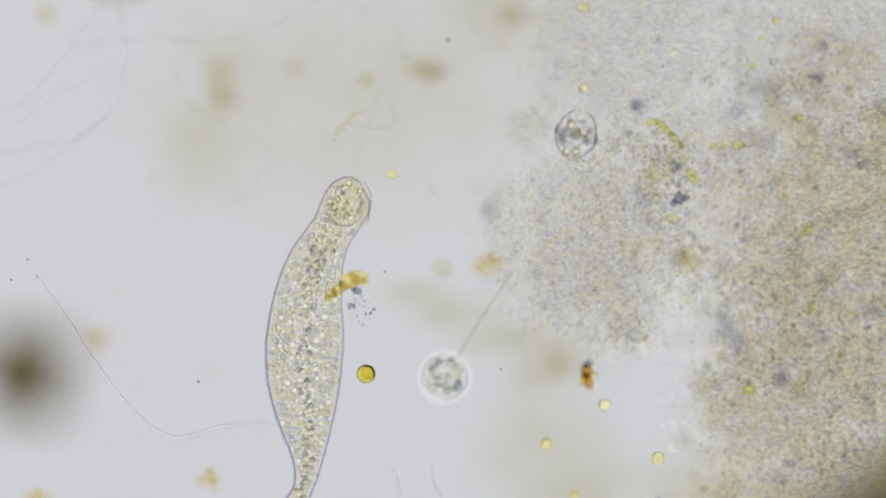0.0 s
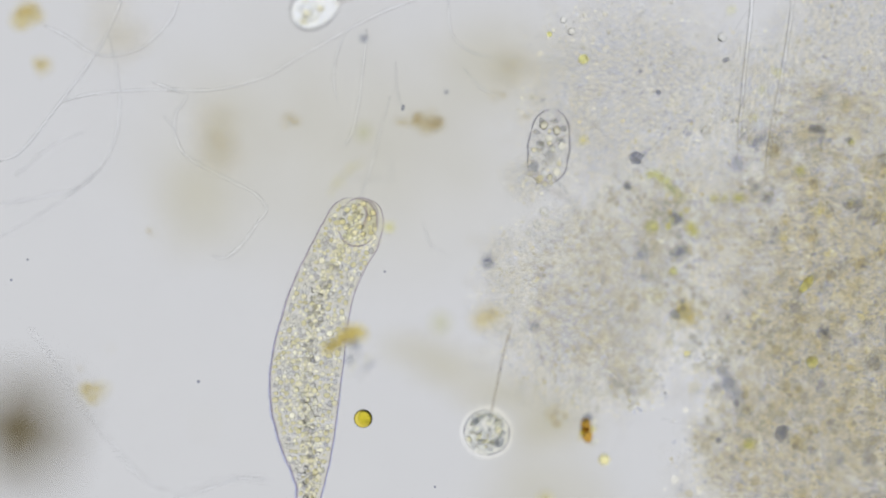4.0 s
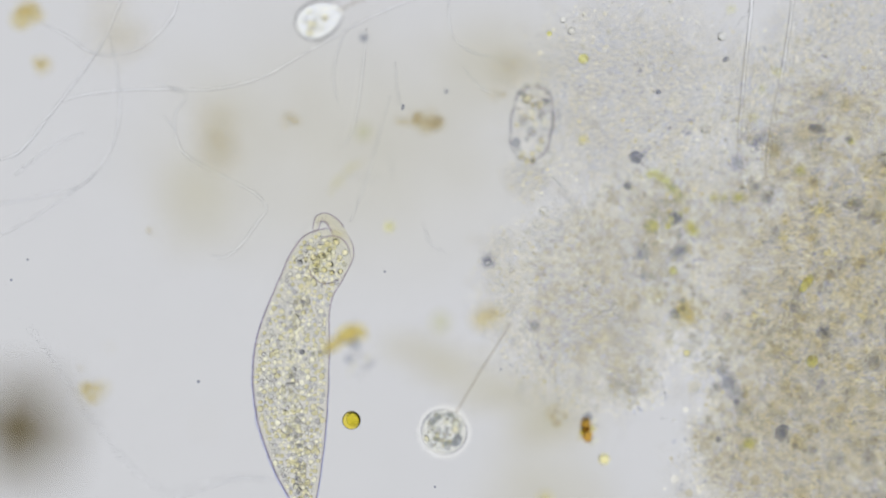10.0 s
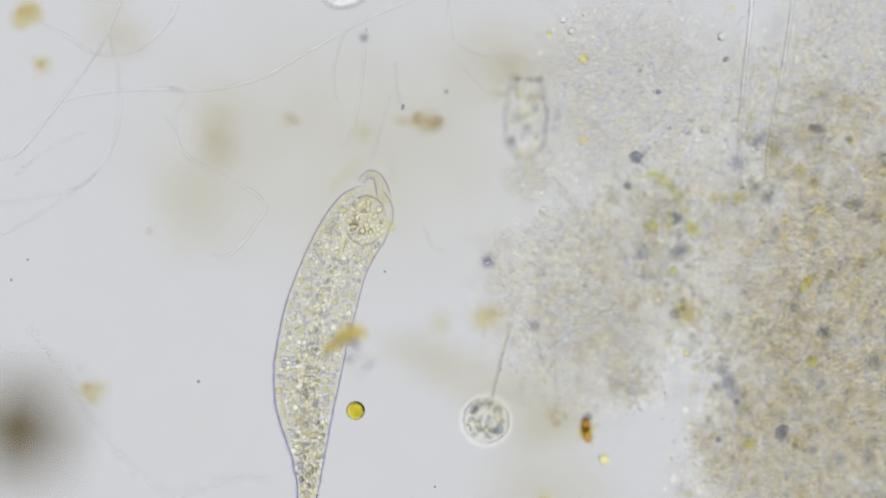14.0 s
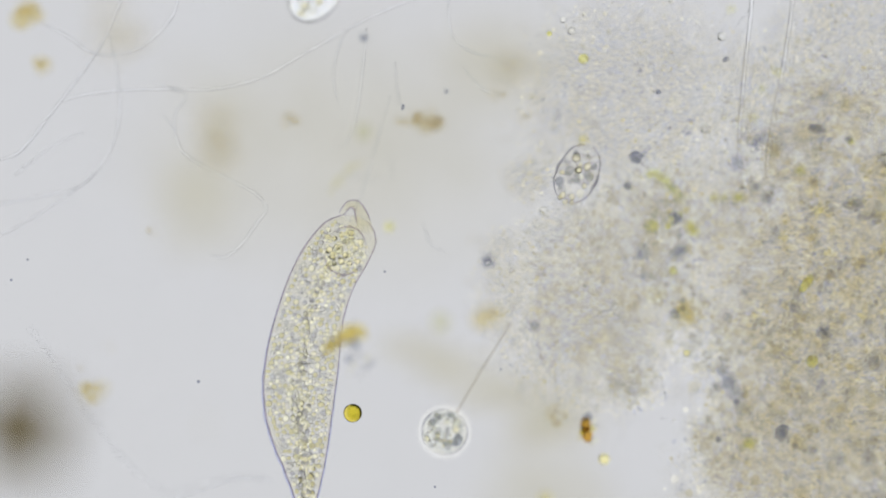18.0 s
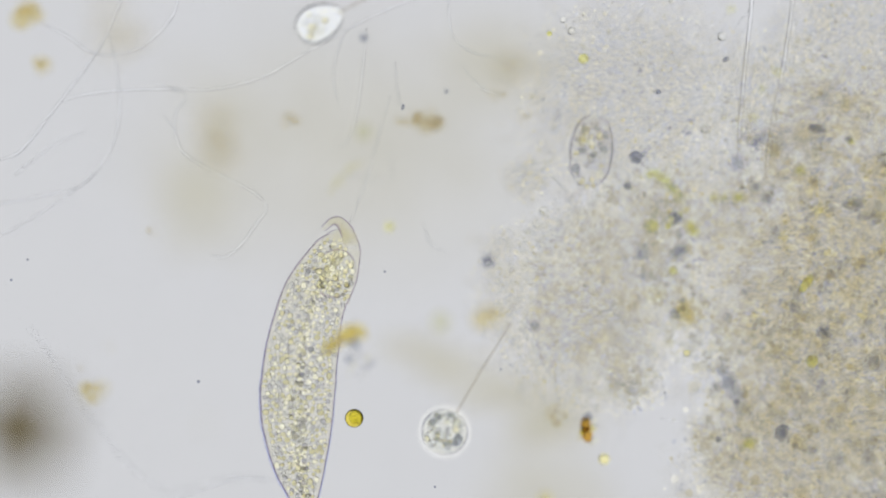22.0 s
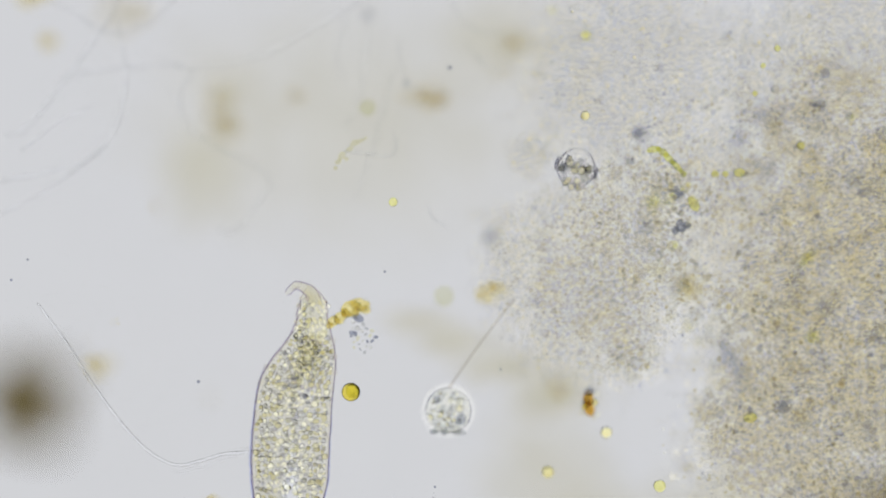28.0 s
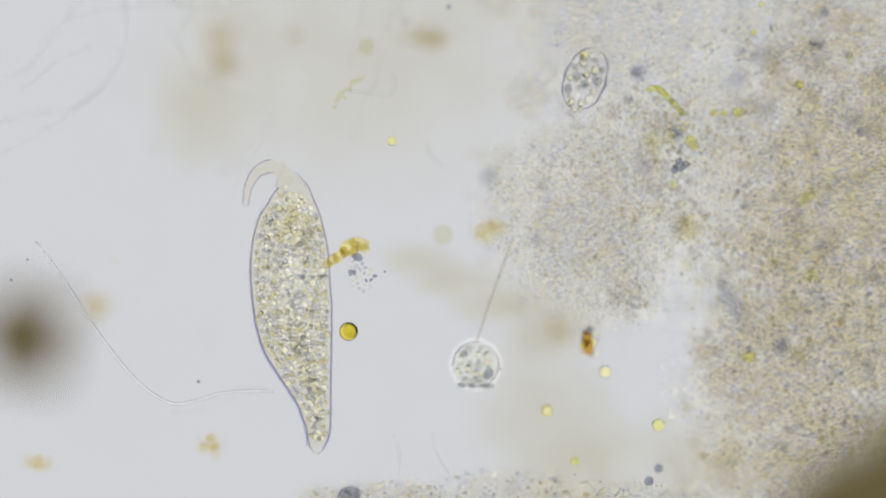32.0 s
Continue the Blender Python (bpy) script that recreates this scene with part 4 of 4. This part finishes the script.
V2 = [(0, 1017, 331, 44, 75), (1, 1020, 310, 50, 70), (2, 1023, 284, 58, 68), (3, 1016, 270, 62, 70), (3.5, 990, 265, 65, 78), (5.5, 957, 247, 68, 88), (6, 955, 245, 68, 88),
      (9, 943, 222, 68, 82), (11, 938, 215, 70, 86), (13, 932, 208, 72, 88), (14.2, 930, 212, 72, 88), (14.3, 1003, 332, 36, 70), (14.5, 1003, 332, 36, 70), (16.5, 1010, 324, 44, 65),
      (17, 1012, 318, 48, 65), (19, 1030, 300, 60, 72), (21, 1032, 278, 64, 80), (23, 1058, 255, 65, 85), (25, 1054, 220, 68, 92), (27.5, 1046, 214, 68, 95),
      (27.7, 1043, 218, 68, 93), (27.8, 1014, 342, 36, 75), (28, 1014, 342, 36, 75), (29, 1012, 340, 38, 72), (30, 1014, 331, 46, 70), (31, 1018, 318, 52, 68), (32, 1032, 292, 57, 70)]
HEIGHT = [(0, 0.05), (2, 0.01), (3.5, 0.0), (6, 0.012), (9, 0.022), (13, 0.042), (14.2, 0.042), (14.3, 0.01), (17, 0.0), (20, 0.0), (23, 0.025), (25, 0.03), (27.5, 0.02), (27.7, 0.02), (27.8, 0.05), (32, 0.055)]
build_bell("oval grey bell animal with round food vacuoles", [(t, x, y, h, a, float(np.interp(t, [q[0] for q in HEIGHT], [q[1] for q in HEIGHT]))) for t, x, y, h, a in V2],
           (1003, 352), 0.037, BELL_SOFT, 9, long=True, mouth=True)

V3 = [(0, 552, 15), (3.5, 550, 20), (5.5, 556, 22), (7, 557, 26), (9, 558, 35), (10.5, 560, 45), (11.8, 566, 62), (11.9, 606, -12), (12, 606, -12), (13, 606, -8), (14.5, 600, -20), (16.5, 560, 0),
      (18.5, 548, 12), (19, 553, 18), (21, 556, 30), (22, 560, 45), (23, 580, 70), (24.3, 586, 66), (24.8, 600, -10), (25.5, 605, -14), (27.5, 610, -40), (32, 610, -50)]
build_bell("bright clear bell animal with a dark rim", [(t, x, y, 44, away(x, y, 700, -25), 0.035) for t, x, y in V3], (700, -25), 0.033, BELL_BRIGHT, 7, stretch=1.3, bright=True)

# the small yellow globe that is pushed about
globe = link("alga_globe", mesh_of("alga_globe", *balls([((0, 0, 0), 0.0165)], True), ALGA_YELLOW))
tagged(globe, "small round golden-yellow algal cell", "alga")
# paler lump and bright bead added inside, standing in for the globe's highlight
link("highlight_lump", mesh_of("highlight_lump", *balls([((0, 0, 0), (0.0105, 0.0115, 0.008))], True), ALGA_SOFT), globe, "yellow-green inner lump added for the globe's highlight", Matrix.Translation((0.0025, 0.0015, 0.002)))
link("highlight_bead", mesh_of("highlight_bead", *balls([((0, 0, 0), 0.0035)], True), BEAD_CLEAR), globe, "small bright bead added for the globe's highlight", Matrix.Translation((0.004, -0.005, 0.009)))
GLOBE = [(0, 645, 755), (0.4, 645, 755), (0.5, 656, 731), (1, 654, 730), (1.5, 652, 733), (2, 649, 736), (3, 645, 736), (3.5, 643, 738), (5.5, 642, 742), (6, 638.5, 740), (7, 633, 741),
         (8, 628, 741), (9, 626, 743), (10, 622, 744), (11.8, 622, 743), (11.9, 640, 717), (12, 640, 717), (12.5, 634, 723), (14.5, 629, 727), (17, 625, 730), (19, 624, 732),
         (20, 624, 731), (21, 626, 737), (23, 627, 741), (25, 627, 741), (25.5, 625, 739), (27.5, 609, 747), (28, 615, 738), (28.5, 618, 738), (29.5, 614, 736), (30, 620, 739), (32, 613, 739)]
moves(globe, [(t, Matrix.Translation(P(x, y, level(t)))) for t, x, y in GLOBE])


# ---- threads ----
THREADS = [
    ("0,285 40,265 100,190 160,110 190,60 215,0 225,-40", 3.0, 0.0), ("30,310 60,285 100,255 152,233", 2.6, 0.02),
    ("196,66 205,110 213,160 212,210 195,270 150,325 90,345 0,362 -40,368", 3.0, 0.01), ("-20,428 0,418 60,385 130,340 180,298", 2.6, 0.01),
    ("80,45 120,65 160,92 200,98 250,85 290,50 312,15 320,-30", 3.0, 0.0), ("110,180 150,168 220,160 300,158 350,160 400,155 470,135 540,95 620,50 680,20 745,-5", 3.2, 0.0),
    ("270,145 300,155 330,170 312,200 310,230 325,270 370,300 420,325 455,345 472,370 455,395 430,430 400,455 375,452", 3.2, 0.0),
    ("290,205 312,232", 2.4, 0.0), ("612,58 597,90 590,140 598,180", 2.6, -0.02), ("649,50 641,130 633,190 620,240 605,262", 2.8, -0.01),
    ("690,170 672,235 652,310 620,393", 2.8, 0.0), ("795,-30 795,40 810,75 840,95 875,100", 2.6, 0.0), ("700,110 703,160 710,192", 2.6, 0.0),
    ("820,120 850,155 885,170", 2.6, 0.0), ("1334,-60 1330,0 1325,60 1315,150 1308,250 1312,335", 4.2, -0.005), ("1406,-60 1402,0 1395,60 1380,150 1362,250 1354,315", 4.2, -0.005),
    ("1300,50 1325,18", 2.4, 0.0), ("750,400 760,430 785,445", 2.4, 0.02), ("60,580 112,652 150,712 200,782 250,837 300,866 340,862 390,848 450,844 480,846", 3.0, 0.05),
    ("300,885 345,872 385,858 425,845 470,845", 2.8, 0.0), ("1170,740 1232,752", 2.2, 0.0), ("761,915 766,950 790,990", 2.4, 0.06), ("690,918 702,950 701,990", 2.4, 0.06),
    # the last of these stands in for a wrinkle fold in the slime
    ("975,310 990,325 1006,341", 3.0, 0.0), ("604,312 640,316 684,320 696,300 690,280", 3.0, 0.06), ("1290,505 1320,478 1345,455", 4.0, 0.06),
]
for text, r, z in THREADS:
    ln = line_of(text, z + 0.012)
    wob = [p + Vector((0, 0, 0.006 * noise2(i * 0.21, len(ln), z))) for i, p in enumerate(ln)]
    rad = [0.95 * r / 1000 * (0.55 + 0.45 * min(1.0, i / 5, (len(ln) - 1 - i) / 5)) for i in range(len(ln))]
    v, f = tube(wob, rad, 8)
    ob = link("thread", mesh_of("thread", v, f, THREAD))
    tagged(ob, "thin clear strand, gently bent", "thread", group="clear threads")

# ---- small bodies: x, y, height, radius, length to width, turn ----
GRAINS_WEST = [
    (616, 1027, 0.05, 13, 1.6, 0), (643, 65, -0.02, 7, 1.0, 0), (713, 190, 0.0, 3, 2.0, 80), (790, 163, 0.03, 4, 1.0, 0), (865, 463, -0.06, 12, 1.0, 20),
    (945, 578, -0.03, 8, 1.1, 0), (1110, 330, 0.0, 7, 1.0, 0), (1125, 279, 0.012, 12, 1.0, 0),
    (1137, 450, -0.03, 9, 1.0, 0), (1142, 488, -0.03, 7, 1.0, 0), (1145, 1004, 0.05, 8, 1.1, 30)]
GRAINS_MIDDLE = [
    (1163, 982, 0.04, 8, 1.0, 0), (1165, 163, 0.0, 4.5, 1.0, 0), (1270, 685, -0.02, 7, 1.0, 0), (1272, 778, 0.0, 6, 1.0, 0),
    (1285, 105, 0.0, 5, 1.3, 30), (1290, 560, -0.04, 8, 1.0, 0), (1293, 678, -0.02, 13, 1.2, 70), (1303, 712, 0.0, 5, 1.2, 0), (1310, 800, -0.02, 5, 1.0, 0),
    (1340, 330, -0.04, 6, 1.0, 0), (1362, 352, -0.03, 9, 1.2, 50), (1383, 765, 0.0, 11, 1.4, 60)]
GRAINS_EAST = [
    (1408, 545, -0.03, 9, 1.0, 0), (1415, 640, -0.03, 4, 1.0, 0), (1440, 797, -0.03, 7, 1.0, 0), (1445, 229, 0.02, 7, 2.2, -10), (1465, 590, -0.04, 12, 1.0, 0),
    (1475, 480, -0.03, 6, 1.0, 0), (1490, 812, -0.03, 8, 1.0, 0), (1500, 247, 0.02, 6, 1.1, 0), (1532, 470, -0.04, 6, 1.0, 0), (1540, 815, -0.03, 8, 1.0, 0),
    (1553, 640, -0.03, 12, 1.2, 0)]
CELLS_WEST = [
    (690, 402, 0.065, 8, 1.0, 0), (645, 236, 0.1, 15, 1.0, 0), (780, 568, 0.1, 18, 1.0, 0), (972, 60, 0.0, 5, 1.0, 0), (1012, 967, 0.09, 8, 1.0, 0), (1032, 105, 0.02, 9, 1.0, 0), (1155, 400, -0.02, 12, 1.0, 0),
    (1162, 905, 0.05, 11, 1.0, 0), (1183, 400, 0.0, 6, 1.0, 0), (1190, 479, 0.02, 7, 1.0, 0), (1222, 405, 0.05, 9, 1.7, -60), (1260, 352, 0.05, 6, 1.2, 0),
    (1278, 352, 0.05, 6, 1.0, 0)]
CELLS_EAST = [
    (1290, 20, 0.06, 5, 1.0, 0), (1303, 350, 0.05, 8, 1.3, 0), (1323, 784, 0.05, 9, 1.4, 10), (1330, 210, 0.06, 5, 1.0, 0), (1345, 160, 0.05, 5, 1.0, 0),
    (1370, 130, 0.06, 6, 1.0, 0), (1412, 302, 0.05, 8, 1.0, 0), (1427, 502, 0.0, 8, 2.4, 52), (1437, 640, 0.0, 11, 1.0, 0), (1505, 252, 0.01, 6, 1.0, 0)]
DROPLETS_WEST = [
    (950, 397, 0.0, 6.5, 1.0, 0), (963, 374, 0.0, 8, 1.0, 0), (963, 878, 0.09, 11, 1.0, 0), (997, 35, 0.0, 6, 1.0, 0), (1012, 55, 0.0, 7, 1.0, 0), (1030, 249, 0.05, 8, 1.0, 0),
    (1052, 222, 0.05, 6, 1.0, 0), (1053, 755, 0.0, 5, 1.0, 0), (1068, 811, 0.03, 10, 1.0, 0), (1160, 522, -0.03, 18, 1.0, 0), (1176, 470, 0.0, 7, 1.0, 0),
    (1190, 448, 0.0, 6, 1.0, 0), (1200, 640, 0.0, 5, 1.0, 0), (1205, 610, 0.0, 4, 1.0, 0)]
DROPLETS_MIDDLE = [
    (1212, 500, 0.01, 6, 1.0, 0), (1215, 625, 0.0, 6, 1.0, 0), (1226, 598, 0.01, 7, 1.0, 0), (1232, 648, 0.0, 6, 1.0, 0), (1240, 610, 0.0, 5, 1.0, 0),
    (1246, 231, 0.02, 8, 1.0, 0), (1252, 628, 0.01, 8, 1.0, 0), (1256, 742, 0.0, 5, 1.0, 0), (1262, 700, 0.0, 6, 1.0, 0), (1265, 655, 0.0, 7, 1.0, 0),
    (1272, 604, 0.01, 6, 1.0, 0), (1278, 65, 0.0, 8, 1.0, 0), (1280, 205, 0.04, 6, 1.0, 0)]
DROPLETS_EAST = [
    (1280, 726, 0.0, 5, 1.0, 0), (1284, 640, 0.01, 9, 1.0, 0), (1321, 226, 0.06, 6, 1.0, 0), (1340, 560, -0.05, 6, 1.0, 0), (1366, 202, 0.06, 7, 1.0, 0),
    (1372, 248, 0.05, 6, 1.0, 0), (1390, 420, -0.05, 8, 1.0, 0), (1452, 372, -0.05, 9, 1.0, 0), (1468, 448, -0.05, 7, 1.0, 0), (1510, 360, -0.05, 8, 1.0, 0),
    (1530, 560, -0.05, 7, 1.0, 0)]
DOTS = [
    ("mineral_grain", "dark slate-grey mineral grain", "grain", "DARK", GRAINS_WEST),
    ("mineral_grain", "dark slate-grey mineral grain", "grain", "DARK", GRAINS_MIDDLE),
    ("mineral_grain", "dark slate-grey mineral grain", "grain", "DARK", GRAINS_EAST),
    ("algal_cell", "yellow-green algal cell bound in slime", "alga", "GREEN", CELLS_WEST),
    ("algal_cell", "yellow-green algal cell bound in slime", "alga", "GREEN", CELLS_EAST),
    ("oil_droplet", "clear round shining oil droplet", "droplet", "CLEAR", DROPLETS_WEST),
    ("oil_droplet", "clear round shining oil droplet", "droplet", "CLEAR", DROPLETS_MIDDLE),
    ("oil_droplet", "clear round shining oil droplet", "droplet", "CLEAR", DROPLETS_EAST)]
MATTER = {"DARK": DARK, "GREEN": ALGA_GREEN, "CLEAR": DROPLET}
for name, label, category, key, items in DOTS:
    for i, (x, y, z, r, k, turn) in enumerate(items):
        z = -0.045 if key == "DARK" and z < 0 else z
        lump(name, x, y, z, r, DISC if key == "CLEAR" and r > 15 else DISC_GREEN if key == "GREEN" and r > 12.5 else BEAD_GOLD if key == "CLEAR" and (z < -0.04 or y > 800 or x in (1030, 1215)) else MATTER[key], label, category, i * 1.7, 0.18 if key == "DARK" else 0.08, (k, 1, 0.9), turn)


def rods(name, label, category, places, seed, piece="cell"):
    """A clump of cells or crystals, each a part: (x, y, z, radius, long, turn, material)."""
    thing = new(name)
    base = Matrix.Translation(P(places[0][0], places[0][1], places[0][2] - 0.01))
    thing.matrix_basis = base
    tagged(thing, label, category)
    for i, (x, y, z, r, k, turn, mat) in enumerate(places):
        ob = lump(piece, x, y, z, r, mat, "", "", seed + i, 0.35, (k, 1, 0.8), turn)
        ob.parent = thing
        ob.matrix_basis = base.inverted() @ ob.matrix_basis
    return thing


rods("diatom", "rust-brown diatom shell with golden contents and crumbs", "diatom",
     [(1038, 738, 0.03, 8, 1.2, 30, DARK), (1036, 751, 0.03, 9, 1.5, 80, RUST), (1039, 768, 0.03, 9, 1.5, 95, RUST), (1046, 757, 0.035, 6, 1.1, 0, BEAD_GOLD), (1031, 762, 0.03, 6, 1.5, 70, ALGA_YELLOW),
      (1051, 742, 0.03, 4, 1.2, 0, BEAD_SOFT), (1054, 779, 0.03, 4.5, 1.0, 0, BEAD_SOFT), (1046, 785, 0.03, 3.5, 1.0, 0, GRAIN), (1024, 776, 0.03, 3.5, 1.3, 0, GRAIN)], 3)
rods("algal_filament", "bent yellow-green algal filament of several cells", "alga",
     [(1152, 309, 0.06, 6, 2.1, 10, ALGA_SOFT), (1166, 313, 0.06, 6, 2.1, -35, ALGA_SOFT), (1178, 325, 0.06, 6, 2.1, -45, ALGA_SOFT), (1191, 338, 0.06, 6, 2.1, -45, ALGA_SOFT), (1203, 351, 0.06, 5, 1.5, -48, ALGA_SOFT)], 5)
rods("crystal_cluster", "dark cluster of small angular crystals", "crystal",
     [(1200, 447, 0.06, 8, 1.2, 10, DARK), (1190, 452, 0.06, 6, 1.3, 70, DARK), (1210, 443, 0.06, 6, 1.3, -20, DARK), (1197, 437, 0.06, 5, 1.4, 40, DARK), (1207, 455, 0.06, 5, 1.2, 0, BEAD_CLEAR)], 9)
rods("crystal_cluster", "grey and golden cluster of tiny crystals", "crystal",
     [(1190, 379, 0.03, 5, 1.4, 20, DARK), (1199, 387, 0.03, 6, 1.3, -40, DARK), (1186, 389, 0.03, 4, 1.2, 70, ALGA_GREEN), (1197, 376, 0.03, 4, 1.3, 0, BEAD_CLEAR), (1204, 379, 0.03, 4, 1.1, 30, ALGA_SOFT),
      (1213, 372, 0.03, 5, 1.0, 0, BEAD_GOLD), (1194, 394, 0.03, 4, 1.5, 10, DARK), (1183, 374, 0.03, 3.5, 1.4, 60, SCRAP), (1201, 419, 0.03, 4, 1.2, 0, DARK)], 41)
rods("olive_clump", "soft olive-brown clump of decaying algae", "detritus",
     [(1210, 556, -0.05, 14, 1.2, 30, OLIVE), (1224, 566, -0.055, 11, 1.0, 0, OLIVE), (1228, 552, -0.06, 10, 1.1, 0, OLIVE), (1197, 556, -0.04, 9, 1.2, 80, DARK), (1212, 534, -0.055, 9, 1.1, 0, OLIVE), (1204, 545, -0.05, 6, 1.0, 0, SCRAP)], 13)
rods("algal_crumbs", "loose pale yellow crumbs of algae adrift", "detritus",
     [(592, 331, 0.065, 5, 1.2, 20, CRUMB), (599, 320, 0.07, 6, 1.3, 50, CRUMB), (607, 326, 0.07, 4, 1.0, 0, CRUMB), (613, 309, 0.065, 5, 1.4, 30, CRUMB), (622, 298, 0.07, 6, 1.4, 10, CRUMB),
      (634, 293, 0.07, 4, 1.2, 0, CRUMB), (588, 342, 0.06, 4, 1.0, 0, CRUMB), (641, 289, 0.07, 3, 1.0, 0, CRUMB)], 33)
GOLDEN = [(615, 590, 0.075, 13, 1.5, 25, SCRAP), (632, 583, 0.08, 11, 1.5, -10, SCRAP), (597, 606, 0.075, 10, 1.3, 40, SCRAP), (585, 612, 0.07, 9, 1.2, 20, SCRAP), (641, 592, 0.08, 7, 1.4, 0, SCRAP),
          (606, 598, 0.07, 8, 1.2, -30, SCRAP), (624, 596, 0.07, 7, 1.3, 60, OLIVE), (578, 620, 0.07, 6, 1.1, 0, SCRAP), (628, 607, 0.065, 7, 1.4, -20, DARK), (620, 610, 0.06, 5, 1.3, 50, DROPLET), (617, 633, 0.06, 4.5, 1.2, 0, DARK)]
for k in range(22):
    GOLDEN.append((636 + 24 * math.sin(k * 2.4) * math.sqrt((k + 1) / 22), 642 + 26 * math.cos(k * 2.4) * math.sqrt((k + 1) / 22), 0.06, 2.0 + 1.6 * ((k * 7) % 5) / 5, 1.2 + 0.1 * (k % 4), k * 37, (DROPLET, BEAD_SMOKE, CRUMB, DARK)[k % 4]))
rods("golden_debris", "golden-yellow scrap of algae with small crystals and crumbs", "detritus", GOLDEN, 17)
rods("detritus_clump", "dark olive-brown clump of several lobes drifting in the water", "detritus",
     [(86, 734, 0.52, 62, 1.0, 0, BROWN), (118, 716, 0.52, 38, 1.2, 30, BROWN), (52, 760, 0.5, 46, 1.1, 70, BROWN), (98, 776, 0.51, 40, 1.2, -20, BROWN), (60, 700, 0.5, 40, 1.0, 0, BROWN)], 21, "lobe")
rods("detritus_clump", "dark brown clump of lobes at the rim of the silt", "detritus",
     [(1575, 985, 0.5, 120, 1.1, 20, BROWN), (1465, 1025, 0.48, 80, 1.3, 10, BROWN), (1640, 880, 0.5, 85, 1.0, 0, BROWN), (1530, 950, 0.5, 66, 1.0, 40, BROWN)], 27, "lobe")

# specks of optics dust, keyed in the plane in focus to stay fixed in view
for x, y, r in ((351, 676, 3.0), (20, 496, 2.5), (49, 460, 2.0), (681, 481, 2.2), (770, 862, 2.2), (886, 654, 2.0)):
    ob = lump("dust_speck", x, y, 0, r, DARK, "tiny dark speck of optics dust, held fixed in the camera's view", "dust", x * 0.1)
    moves(ob, [(t, Matrix.Translation(P(x, y) + m.translation - Vector((0, 0, 8)))) for t, m in PATH])


def motions():
    for ob, rows in MOVES:
        walk(ob, rows)


motions()
